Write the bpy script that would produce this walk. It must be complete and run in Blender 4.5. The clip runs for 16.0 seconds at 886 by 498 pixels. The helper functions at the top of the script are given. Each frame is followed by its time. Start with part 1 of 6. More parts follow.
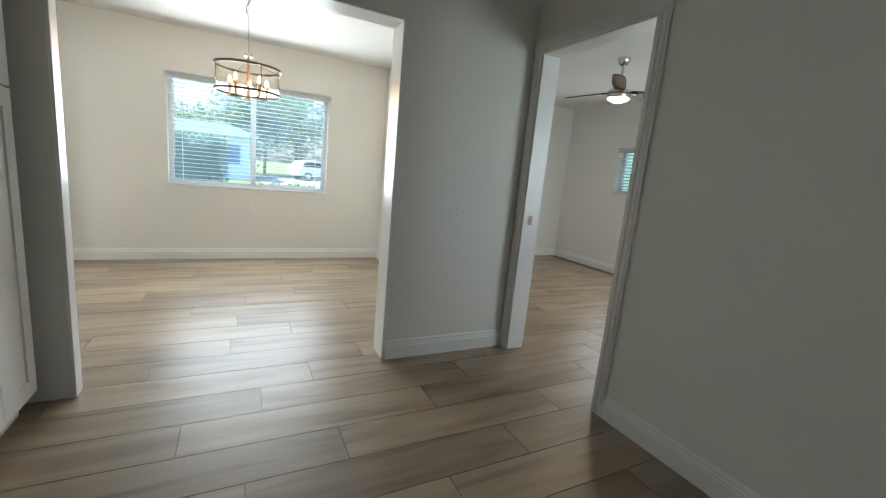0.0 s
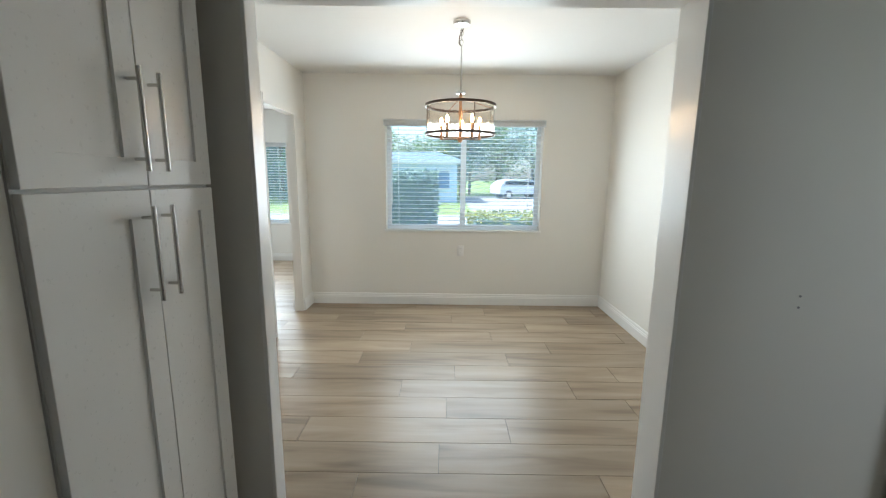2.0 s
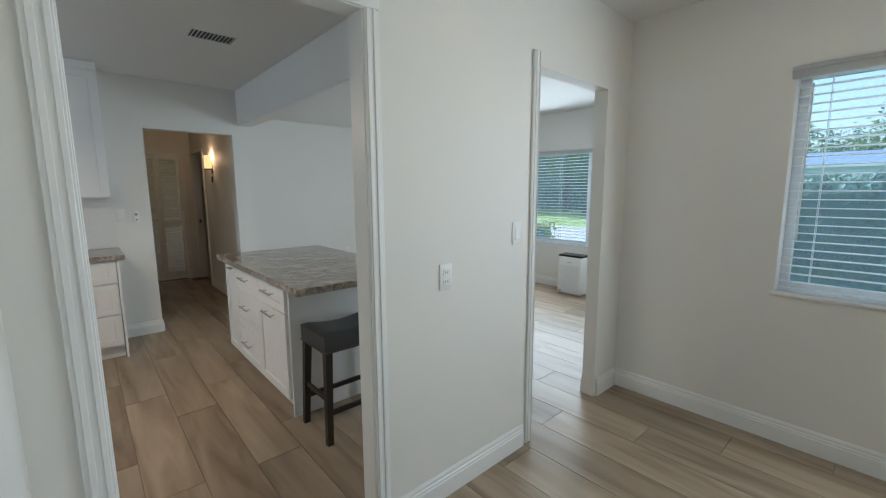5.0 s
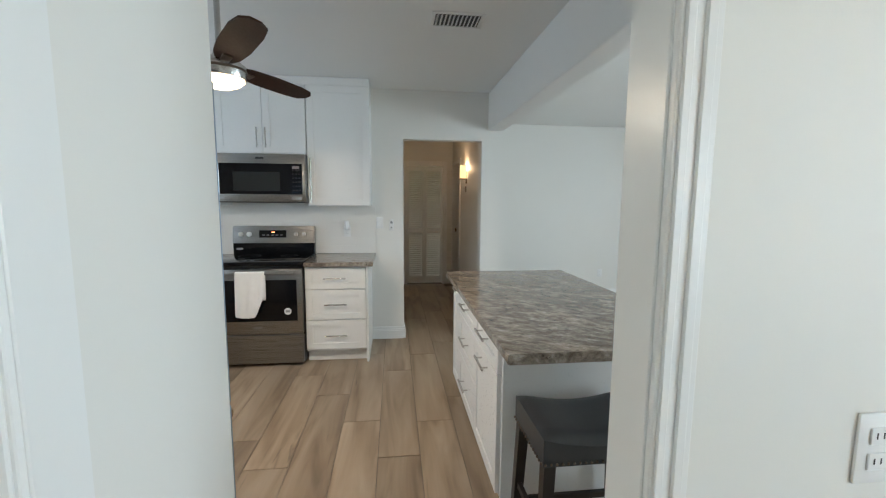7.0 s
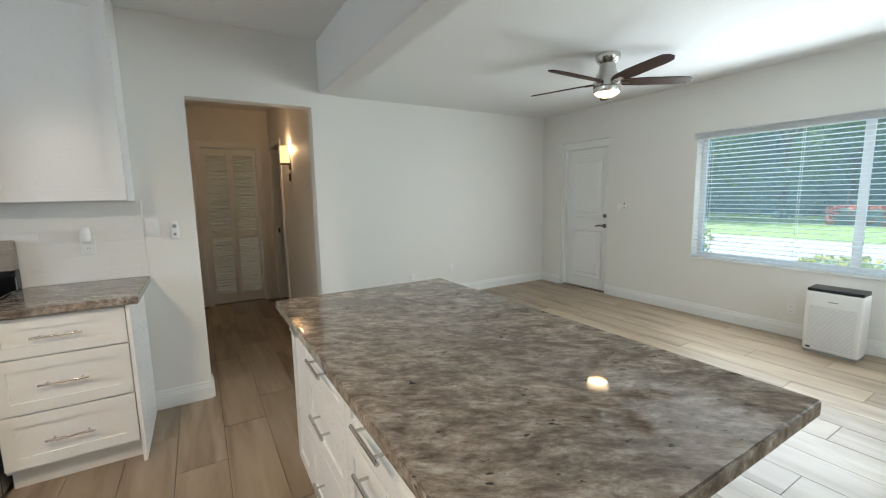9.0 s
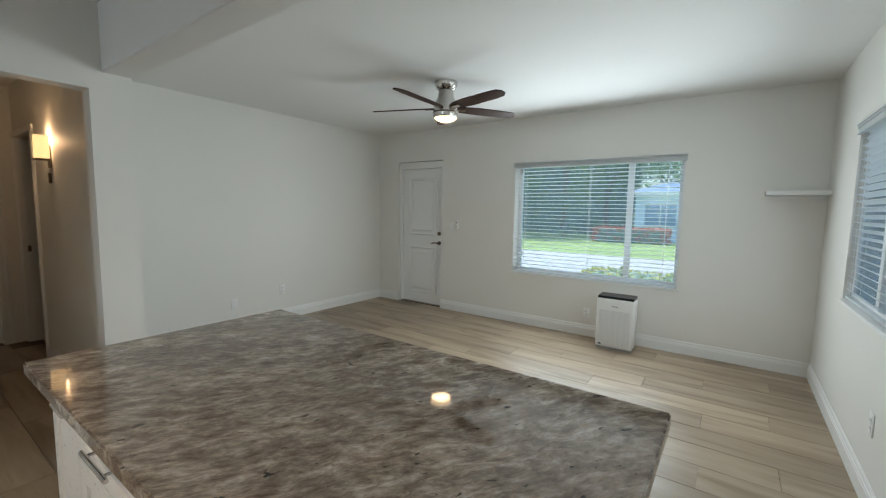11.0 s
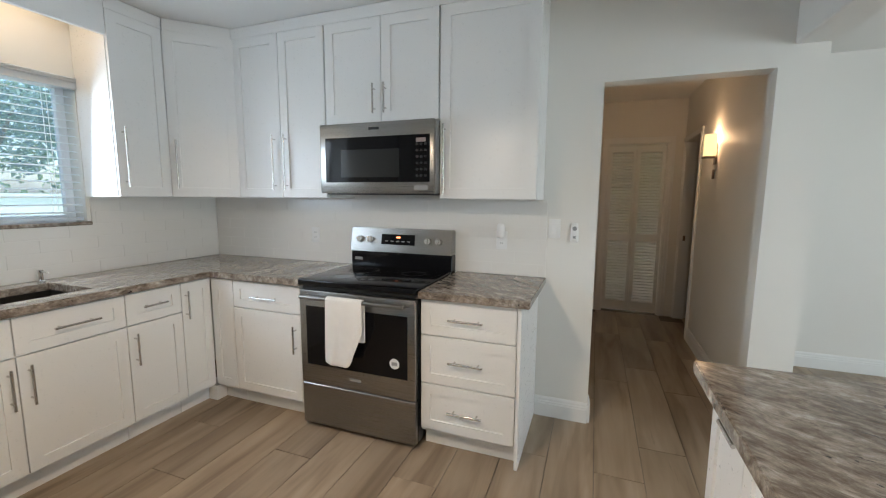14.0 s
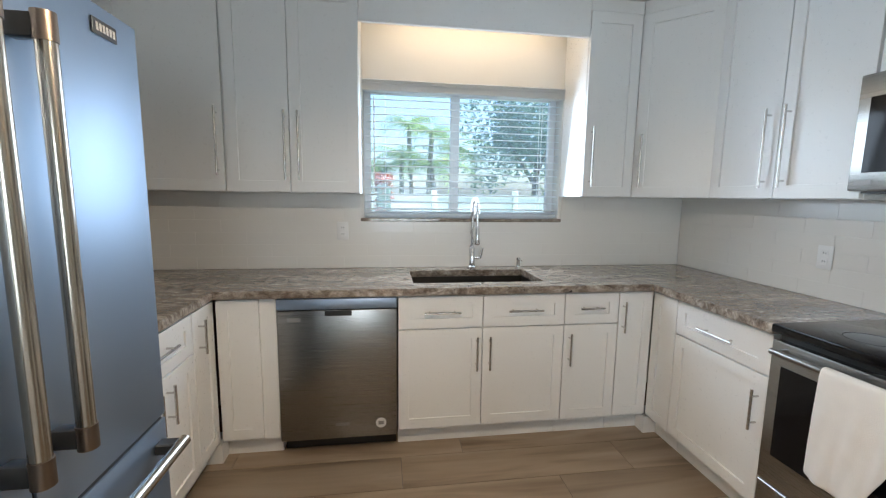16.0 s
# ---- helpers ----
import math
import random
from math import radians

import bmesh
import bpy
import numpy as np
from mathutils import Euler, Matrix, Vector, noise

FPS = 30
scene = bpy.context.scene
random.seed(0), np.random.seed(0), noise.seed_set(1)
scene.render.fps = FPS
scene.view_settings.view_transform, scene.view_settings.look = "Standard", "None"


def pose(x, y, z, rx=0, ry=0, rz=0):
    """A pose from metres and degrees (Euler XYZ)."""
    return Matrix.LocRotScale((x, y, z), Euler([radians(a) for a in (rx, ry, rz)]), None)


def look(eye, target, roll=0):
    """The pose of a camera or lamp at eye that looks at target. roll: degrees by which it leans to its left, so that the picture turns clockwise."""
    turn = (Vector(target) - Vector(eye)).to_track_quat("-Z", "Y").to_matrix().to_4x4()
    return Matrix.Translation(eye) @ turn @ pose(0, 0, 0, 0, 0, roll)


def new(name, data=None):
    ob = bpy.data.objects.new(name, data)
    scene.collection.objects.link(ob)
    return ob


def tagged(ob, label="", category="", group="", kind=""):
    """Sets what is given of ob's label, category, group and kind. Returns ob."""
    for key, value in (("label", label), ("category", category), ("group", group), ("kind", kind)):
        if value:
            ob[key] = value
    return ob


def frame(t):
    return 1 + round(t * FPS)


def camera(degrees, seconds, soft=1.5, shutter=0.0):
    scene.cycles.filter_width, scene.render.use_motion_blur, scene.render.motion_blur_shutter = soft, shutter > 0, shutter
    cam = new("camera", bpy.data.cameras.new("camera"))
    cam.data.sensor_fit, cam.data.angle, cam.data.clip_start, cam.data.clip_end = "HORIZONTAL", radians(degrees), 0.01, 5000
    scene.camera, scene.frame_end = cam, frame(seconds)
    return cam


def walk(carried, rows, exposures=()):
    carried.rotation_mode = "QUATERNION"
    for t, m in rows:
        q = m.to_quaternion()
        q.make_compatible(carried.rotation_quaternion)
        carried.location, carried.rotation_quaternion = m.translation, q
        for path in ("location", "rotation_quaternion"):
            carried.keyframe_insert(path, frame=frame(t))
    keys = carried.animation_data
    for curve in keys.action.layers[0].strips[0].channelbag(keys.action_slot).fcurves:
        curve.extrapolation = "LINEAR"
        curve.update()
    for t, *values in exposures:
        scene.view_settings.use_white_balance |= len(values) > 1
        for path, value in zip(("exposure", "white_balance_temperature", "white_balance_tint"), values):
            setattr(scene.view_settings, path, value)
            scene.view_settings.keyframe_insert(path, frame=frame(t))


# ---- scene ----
cam = camera(94.7, 16.0, soft=1.2)
EXPOSURES = [(0, 2.08, 6500, 10), (1.0, 1.90, 6500, 10), (2.0, 1.80, 6500, 10), (3.0, 1.47, 6450, 10), (4.5, 1.14, 6200, 9), (5.2, 1.14, 6100, 9), (7.3, 1.74, 6150, 8),
             (8.5, 1.82, 6600, 10), (9.5, 1.52, 6450, 9), (12.0, 1.24, 6600, 9), (12.5, 1.36, 6600, 10), (13.4, 1.78, 6650, 11), (14.5, 1.67, 6270, 11), (16.0, 1.67, 6270, 11)]
PATH = [
    (0, (5.283, -0.141, 1.237), (6.186, 1.608, 0.884), 5.3),
    (0.5, (5.306, 0.123, 1.244), (5.992, 1.976, 0.936), 2.3),
    (1, (5.218, 0.379, 1.363), (5.806, 2.258, 1.011), 0.8),
    (1.5, (5.21, 0.483, 1.439), (5.535, 2.426, 1.09), 0.9),
    (2, (5.27, 0.779, 1.458), (5.259, 2.749, 1.115), 0.6),
    (2.5, (5.255, 1.099, 1.464), (5.088, 3.068, 1.157), -0.1),
    (3, (5.239, 1.407, 1.484), (4.993, 3.367, 1.17), -0.5),
    (3.5, (5.305, 1.731, 1.48), (4.801, 3.643, 1.178), -0.6),
    (4, (5.255, 2.018, 1.438), (4.436, 3.822, 1.152), -0.4),
    (4.5, (5.126, 2.251, 1.451), (3.952, 3.845, 1.164), -0.4),
    (5, (5.044, 2.499, 1.443), (3.562, 3.812, 1.161), -0.3),
    (5.2, (5.021, 2.584, 1.438), (3.446, 3.784, 1.157), -0.1),
    (7.3, (4.04, 2.948, 1.441), (2.062, 3.149, 1.215), 0.4),
    (7.5, (3.908, 2.935, 1.429), (1.934, 3.167, 1.201), 0.1),
    (8, (3.631, 2.897, 1.438), (1.694, 3.325, 1.185), -0.7),
    (8.5, (3.4, 2.97, 1.403), (1.547, 3.677, 1.145), -1.2),
    (9, (3.222, 3.049, 1.398), (1.519, 4.065, 1.136), -1.1),
    (9.5, (3.07, 3.042, 1.421), (1.599, 4.375, 1.182), -1.1),
    (9.7, (3.023, 3.03, 1.429), (1.655, 4.47, 1.202), -1.2),
    (11.8, (3.005, 3.244, 1.417), (1.863, 4.875, 1.225), 1.1),
    (12, (3.001, 3.293, 1.403), (1.716, 4.812, 1.198), 1.4),
    (12.5, (2.901, 3.265, 1.405), (1.246, 4.359, 1.151), 1.8),
    (12.8, (2.855, 3.197, 1.378), (1.0, 3.897, 1.115), 1.6),
    (13, (2.8, 3.183, 1.381), (0.864, 3.605, 1.109), 1.5),
    (13.5, (2.719, 3.143, 1.417), (0.753, 2.916, 1.132), 0.9),
    (14, (2.599, 3.022, 1.411), (0.739, 2.331, 1.16), 0.4),
    (14.5, (2.516, 2.9, 1.403), (0.881, 1.774, 1.164), 0.4),
    (15, (2.377, 2.856, 1.417), (1.09, 1.343, 1.182), 0.8),
    (15.5, (2.244, 2.832, 1.404), (1.416, 1.027, 1.164), 0.8),
    (16, (2.149, 2.718, 1.393), (1.868, 0.755, 1.135), 0.8),
]
walk(cam, [(t, look(eye, target, roll)) for t, eye, target, roll in PATH], EXPOSURES)

# ---- world and large lights ----
world = bpy.data.worlds.new("sky")
scene.world = world
world.use_nodes = True
wn = world.node_tree.nodes
sky = wn.new("ShaderNodeTexSky")
sky.sky_type, sky.sun_disc = "NISHITA", False
sky.sun_elevation, sky.sun_rotation = radians(58), radians(280)
sky.air_density, sky.dust_density = 1.0, 2.5
world.node_tree.links.new(sky.outputs[0], wn["Background"].inputs[0])
wn["Background"].inputs[1].default_value = 0.15


def sun_lamp():
    data = bpy.data.lights.new("sun", "SUN")
    data.energy, data.angle, data.color = 5.0, radians(3), (1.0, 0.95, 0.88)
    ob = new("sun", data)
    ob.matrix_world = look((0, 0, 20), (12, -2, 0))
    return ob


sun_lamp()


LEVEL = 0.62   # window light and lamps against the open sky


def sky_panel(eye, target, width, height, watts, colour=(0.83, 0.94, 1.0)):
    data = bpy.data.lights.new("sky_panel", "AREA")
    data.shape, data.size, data.size_y = "RECTANGLE", width, height
    data.energy, data.color = watts * LEVEL, colour
    ob = new("sky_panel", data)
    ob.matrix_world = look(eye, target)
    return ob


def bulb(x, y, z, watts, radius, colour):
    data = bpy.data.lights.new("bulb", "POINT")
    data.energy, data.shadow_soft_size, data.color = watts * LEVEL, radius, colour
    ob = new("bulb", data)
    ob.location = (x, y, z)
    return ob


sky_panel((5.46, 5.28, 1.47), (5.46, 0, 1.0), 1.65, 1.1, 21)          # dining window
sky_panel((1.65, 7.69, 1.33), (1.65, 0, 0.8), 1.75, 1.25, 32)          # living window
sky_panel((3.50, 6.22, 1.44), (0, 6.1, 0.7), 1.1, 1.0, 7.5)            # side window
sky_panel((1.62, 0.09, 1.66), (1.62, 5, 0.9), 1.25, 0.75, 9.5, (0.70, 0.85, 1.0))   # kitchen window
sky_panel((10.34, 4.01, 1.55), (7, 3.4, 0.9), 0.65, 0.6, 4)            # bedroom window
sky_panel((8.9, 0.08, 1.45), (9.2, 5, 1.5), 1.2, 1.0, 11)              # bedroom window added out of view to brighten its walls
sky_panel((6.0, -3.97, 1.5), (6.0, 5, 1.0), 0.6, 0.6, 0.4)             # added window of an unseen rear room, lights the entry
sky_panel((5.46, 5.49, 1.47), (5.46, 0, 1.3), 1.6, 1.05, 4)            # sky on the slats of the dining blind
sky_panel((1.65, 7.91, 1.33), (1.65, 0, 1.2), 1.7, 1.2, 5)             # living room blind
sky_panel((1.62, -0.08, 1.67), (1.62, 5, 1.5), 1.2, 0.75, 1.4, (0.70, 0.85, 1.0))   # kitchen blind
WARM = (1.0, 0.78, 0.55)


# ---- materials ----
def material(name, rough=0.5, metal=0.0):
    m = bpy.data.materials.new(name)
    m.use_nodes = True
    b = m.node_tree.nodes["Principled BSDF"]
    b.inputs["Roughness"].default_value, b.inputs["Metallic"].default_value = rough, metal
    return m, m.node_tree.nodes, m.node_tree.links, b


def mottled(name, colour, rough=0.5, metal=0.0, scale=6.0, amount=0.05, fine=180.0, bump=0.05, depth=0.001):
    """A painted or plain surface: broad tone variation and a fine grain in tone, gloss and relief."""
    m, n, l, b = material(name, rough, metal)
    tc = n.new("ShaderNodeTexCoord")
    broad, grain = n.new("ShaderNodeTexNoise"), n.new("ShaderNodeTexNoise")
    broad.inputs["Scale"].default_value, broad.inputs["Detail"].default_value = scale, 4
    grain.inputs["Scale"].default_value, grain.inputs["Detail"].default_value = fine, 3
    for tex in (broad, grain):
        l.new(tc.outputs["Object"], tex.inputs["Vector"])
    ramp = n.new("ShaderNodeMapRange")
    ramp.inputs[3].default_value, ramp.inputs[4].default_value = 1 - amount, 1 + amount
    l.new(broad.outputs["Fac"], ramp.inputs[0])
    mix = n.new("ShaderNodeMix")
    mix.data_type, mix.blend_type = "RGBA", "MULTIPLY"
    mix.inputs[0].default_value = 1.0
    mix.inputs[6].default_value = (*colour, 1)
    l.new(ramp.outputs[0], mix.inputs[7])
    l.new(mix.outputs[2], b.inputs["Base Color"])
    rr = n.new("ShaderNodeMapRange")
    rr.inputs[3].default_value, rr.inputs[4].default_value = max(rough - 0.08, 0.02), min(rough + 0.08, 1)
    l.new(grain.outputs["Fac"], rr.inputs[0])
    l.new(rr.outputs[0], b.inputs["Roughness"])
    bp = n.new("ShaderNodeBump")
    bp.inputs["Strength"].default_value, bp.inputs["Distance"].default_value = bump, depth
    l.new(grain.outputs["Fac"], bp.inputs["Height"])
    l.new(bp.outputs[0], b.inputs["Normal"])
    return m


def plank_material(name, per_object):
    """Wood-look porcelain: long streaks, knots and a tone of its own for each plank."""
    m, n, l, b = material(name, 0.32)
    b.inputs["Specular IOR Level"].default_value = 0.55
    tc = n.new("ShaderNodeTexCoord")
    if per_object:
        rnd = n.new("ShaderNodeObjectInfo").outputs["Random"]
    else:
        rnd = n.new("ShaderNodeNewGeometry").outputs["Random Per Island"]
    mul = n.new("ShaderNodeMath")
    mul.operation = "MULTIPLY"
    mul.inputs[1].default_value = 37.0
    l.new(rnd, mul.inputs[0])
    comb = n.new("ShaderNodeCombineXYZ")
    for k in range(3):
        l.new(mul.outputs[0], comb.inputs[k])
    add = n.new("ShaderNodeVectorMath")
    l.new(tc.outputs["Object"], add.inputs[0])
    l.new(comb.outputs[0], add.inputs[1])
    def streak(sx, sy, detail, rough, dist):
        mp = n.new("ShaderNodeMapping")
        mp.inputs["Scale"].default_value = (sx, sy, 1)
        l.new(add.outputs[0], mp.inputs[0])
        t = n.new("ShaderNodeTexNoise")
        t.inputs["Scale"].default_value, t.inputs["Detail"].default_value = 1, detail
        t.inputs["Roughness"].default_value, t.inputs["Distortion"].default_value = rough, dist
        l.new(mp.outputs[0], t.inputs["Vector"])
        return t.outputs["Fac"]
    broad, fine = streak(1.1, 9, 3, 0.5, 0.6), streak(3.5, 70, 5, 0.65, 0.3)
    ramp = n.new("ShaderNodeValToRGB")
    e = ramp.color_ramp.elements
    e[0].position, e[0].color = 0.28, (0.172, 0.121, 0.078, 1)
    e[1].position, e[1].color = 0.72, (0.372, 0.292, 0.212, 1)
    mid = e.new(0.5)
    mid.color = (0.302, 0.228, 0.157, 1)
    l.new(broad, ramp.inputs[0])
    def scaled(fac, lo, hi, into, kind="MULTIPLY"):
        r = n.new("ShaderNodeMapRange")
        r.inputs[3].default_value, r.inputs[4].default_value = lo, hi
        l.new(fac, r.inputs[0])
        x = n.new("ShaderNodeMix")
        x.data_type, x.blend_type = "RGBA", kind
        x.inputs[0].default_value = 1
        l.new(into, x.inputs[6])
        l.new(r.outputs[0], x.inputs[7])
        return x.outputs[2]
    col = scaled(fine, 0.90, 1.10, ramp.outputs[0])
    col = scaled(rnd, 0.84, 1.16, col)
    crack = n.new("ShaderNodeMapRange")
    crack.inputs[1].default_value, crack.inputs[2].default_value = 0.25, 0.34
    crack.inputs[3].default_value, crack.inputs[4].default_value = 0.6, 1.0
    l.new(streak(1.7, 24, 4, 0.6, 0.7), crack.inputs[0])
    dark = n.new("ShaderNodeMix")
    dark.data_type, dark.blend_type = "RGBA", "MULTIPLY"
    dark.inputs[0].default_value = 1
    l.new(col, dark.inputs[6])
    l.new(crack.outputs[0], dark.inputs[7])
    col = dark.outputs[2]
    l.new(col, b.inputs["Base Color"])
    rr = n.new("ShaderNodeMapRange")
    rr.inputs[3].default_value, rr.inputs[4].default_value = 0.30, 0.46
    l.new(fine, rr.inputs[0])
    l.new(rr.outputs[0], b.inputs["Roughness"])
    bp = n.new("ShaderNodeBump")
    bp.inputs["Strength"].default_value, bp.inputs["Distance"].default_value = 0.12, 0.0015
    l.new(fine, bp.inputs["Height"])
    l.new(bp.outputs[0], b.inputs["Normal"])
    return m


def granite_material(name, turn):
    """Polished grey-brown stone: long wavy veins, pale broken streaks and dark pits."""
    m, n, l, b = material(name, 0.07)
    tc = n.new("ShaderNodeTexCoord")
    warp = n.new("ShaderNodeTexNoise")
    warp.inputs["Scale"].default_value, warp.inputs["Detail"].default_value = 3.0, 3
    l.new(tc.outputs["Object"], warp.inputs["Vector"])
    off = n.new("ShaderNodeVectorMath")
    off.operation = "MULTIPLY_ADD"
    off.inputs[1].default_value = (0.12, 0.12, 0.12)
    l.new(warp.outputs["Color"], off.inputs[0])
    l.new(tc.outputs["Object"], off.inputs[2])
    def field(scale, detail, rough, dist):
        mp = n.new("ShaderNodeMapping")
        rot = n.new("ShaderNodeMapping")
        rot.inputs["Rotation"].default_value = (0, 0, radians(turn))
        l.new(off.outputs[0], rot.inputs[0])
        mp.inputs["Scale"].default_value = scale
        l.new(rot.outputs[0], mp.inputs[0])
        t = n.new("ShaderNodeTexNoise")
        t.inputs["Scale"].default_value, t.inputs["Detail"].default_value = 1.0, detail
        t.inputs["Roughness"].default_value, t.inputs["Distortion"].default_value = rough, dist
        l.new(mp.outputs[0], t.inputs["Vector"])
        return t.outputs["Fac"]
    def ramped(fac, stops):
        r = n.new("ShaderNodeValToRGB")
        e = r.color_ramp.elements
        e[0].position, e[0].color = stops[0][0], (*stops[0][1], 1)
        e[1].position, e[1].color = stops[-1][0], (*stops[-1][1], 1)
        for pos, c in stops[1:-1]:
            e.new(pos).color = (*c, 1)
        l.new(fac, r.inputs[0])
        return r.outputs[0]
    def blend(kind, amount, a, c):
        x = n.new("ShaderNodeMix")
        x.data_type, x.blend_type = "RGBA", kind
        if isinstance(amount, float):
            x.inputs[0].default_value = amount
        else:
            l.new(amount, x.inputs[0])
        l.new(a, x.inputs[6])
        l.new(c, x.inputs[7])
        return x.outputs[2]
    flakes = field((14.0, 30.0, 22.0), 8, 0.70, 0.2)
    broad = field((1.8, 6.0, 4.0), 4, 0.55, 0.4)
    fine = field((34.0, 80.0, 60.0), 6, 0.7, 0.2)
    base = ramped(flakes, [(0.34, (0.115, 0.088, 0.067)), (0.43, (0.183, 0.148, 0.118)), (0.50, (0.255, 0.215, 0.180)), (0.57, (0.335, 0.295, 0.253)), (0.66, (0.47, 0.435, 0.39))])
    col = blend("MULTIPLY", 1.0, base, ramped(broad, [(0.30, (0.72, 0.68, 0.63)), (0.5, (1.0, 1.0, 1.0)), (0.70, (1.25, 1.23, 1.20))]))
    col = blend("MULTIPLY", 1.0, col, ramped(fine, [(0.36, (0.66, 0.63, 0.60)), (0.50, (1.0, 1.0, 1.0)), (0.62, (1.22, 1.21, 1.19))]))
    pits = field((24.0, 48.0, 40.0), 3, 0.55, 0.0)
    col = blend("MULTIPLY", 1.0, col, ramped(pits, [(0.29, (0.08, 0.07, 0.065)), (0.33, (1.0, 1.0, 1.0)), (0.9, (1.0, 1.0, 1.0))]))
    l.new(col, b.inputs["Base Color"])
    rr = n.new("ShaderNodeMapRange")
    rr.inputs[3].default_value, rr.inputs[4].default_value = 0.025, 0.06
    l.new(fine, rr.inputs[0])
    l.new(rr.outputs[0], b.inputs["Roughness"])
    return m


def steel_material(name, colour, rough, stretch):
    """Brushed metal with the brushing along one axis."""
    m, n, l, b = material(name, rough, 1.0)
    tc = n.new("ShaderNodeTexCoord")
    mp = n.new("ShaderNodeMapping")
    mp.inputs["Scale"].default_value = stretch
    l.new(tc.outputs["Object"], mp.inputs[0])
    t = n.new("ShaderNodeTexNoise")
    t.inputs["Scale"].default_value, t.inputs["Detail"].default_value = 1, 4
    l.new(mp.outputs[0], t.inputs["Vector"])
    rr = n.new("ShaderNodeMapRange")
    rr.inputs[3].default_value, rr.inputs[4].default_value = rough - 0.03, rough + 0.05
    l.new(t.outputs["Fac"], rr.inputs[0])
    l.new(rr.outputs[0], b.inputs["Roughness"])
    cr = n.new("ShaderNodeMapRange")
    cr.inputs[3].default_value, cr.inputs[4].default_value = 0.96, 1.04
    l.new(t.outputs["Fac"], cr.inputs[0])
    mix = n.new("ShaderNodeMix")
    mix.data_type, mix.blend_type = "RGBA", "MULTIPLY"
    mix.inputs[0].default_value = 1
    mix.inputs[6].default_value = (*colour, 1)
    l.new(cr.outputs[0], mix.inputs[7])
    l.new(mix.outputs[2], b.inputs["Base Color"])
    return m


def glowing(name, colour, strength):
    m, n, l, b = material(name, 0.4)
    b.inputs["Base Color"].default_value = (0.2, 0.2, 0.2, 1)
    b.inputs["Emission Color"].default_value = (*colour, 1)
    b.inputs["Emission Strength"].default_value = strength
    return m


def glass_material(name, colour=(1, 1, 1), rough=0.0, bump=0.0):
    m, n, l, b = material(name, rough)
    b.inputs["Base Color"].default_value = (*colour, 1)
    b.inputs["Transmission Weight"].default_value = 1.0
    b.inputs["IOR"].default_value = 1.2 if bump else 1.45
    if bump:
        tc, t, bp = n.new("ShaderNodeTexCoord"), n.new("ShaderNodeTexNoise"), n.new("ShaderNodeBump")
        mp = n.new("ShaderNodeMapping")
        mp.inputs["Scale"].default_value = (1, 1, 0.35)
        l.new(tc.outputs["Object"], mp.inputs[0])
        l.new(mp.outputs[0], t.inputs["Vector"])
        t.inputs["Scale"].default_value = 55
        bp.inputs["Strength"].default_value, bp.inputs["Distance"].default_value = bump, 0.004
        l.new(t.outputs["Fac"], bp.inputs["Height"])
        l.new(bp.outputs[0], b.inputs["Normal"])
    return m


def pane_material(name):
    """Thin clear window glass, faint mirror; daylight blue and glare haze painted in."""
    m = bpy.data.materials.new(name)
    m.use_nodes = True
    n, l = m.node_tree.nodes, m.node_tree.links
    n.clear()
    out, mix = n.new("ShaderNodeOutputMaterial"), n.new("ShaderNodeMixShader")
    clear, gloss, fr = n.new("ShaderNodeBsdfTransparent"), n.new("ShaderNodeBsdfGlossy"), n.new("ShaderNodeFresnel")
    # daylight's blue cast is put into the glass tint
    clear.inputs[0].default_value = (0.87, 0.95, 1.0, 1)
    gloss.inputs["Roughness"].default_value = 0.01
    fr.inputs[0].default_value = 1.35
    l.new(fr.outputs[0], mix.inputs[0])
    l.new(clear.outputs[0], mix.inputs[1])
    l.new(gloss.outputs[0], mix.inputs[2])
    # blue-white veil over the pane, standing in for window glare
    haze, glare_mix = n.new("ShaderNodeBsdfTranslucent"), n.new("ShaderNodeMixShader")
    haze.inputs[0].default_value = (0.66, 0.84, 1.0, 1)
    glare_mix.inputs[0].default_value = 0.12
    l.new(mix.outputs[0], glare_mix.inputs[1])
    l.new(haze.outputs[0], glare_mix.inputs[2])
    l.new(glare_mix.outputs[0], out.inputs[0])
    return m


PAINT = mottled("wall_paint", (0.765, 0.752, 0.712), 0.6, scale=1.5, amount=0.02, fine=140, bump=0.12, depth=0.0012)
CEIL = mottled("ceiling_paint", (0.78, 0.78, 0.765), 0.75, scale=1.2, amount=0.02, fine=90, bump=0.15, depth=0.002)
ROOFING = mottled("unseen_eaves_white", (0.72, 0.72, 0.70), 0.7, scale=2, amount=0.06, fine=30)
TRIM = mottled("trim_paint", (0.80, 0.80, 0.785), 0.32, scale=4, amount=0.02, fine=60, bump=0.04)
CAB = mottled("cabinet_lacquer", (0.80, 0.80, 0.785), 0.3, scale=3, amount=0.015, fine=70, bump=0.03)
PLANK = plank_material("wood_look_tile", True)
PLANK_FAR = plank_material("wood_look_tile_joined", False)
GROUT = mottled("floor_grout", (0.17, 0.145, 0.12), 0.9, fine=300, bump=0.3)
GRANITE = granite_material("veined_granite", -57)
GRANITE_RUN = granite_material("veined_granite_run", 8)
STEEL = steel_material("brushed_steel", (0.31, 0.30, 0.285), 0.27, (2, 2, 1600))
# blue of the reflected window is put into this steel's colour
STEEL_SKY_TINT = steel_material("sky_tinted_steel", (0.32, 0.40, 0.51), 0.47, (1400, 1400, 2))
# sink basin: near-black base colour, rougher than the other steels
SINK_STEEL = steel_material("dark_sink_steel", (0.085, 0.078, 0.07), 0.45, (300, 8, 8))
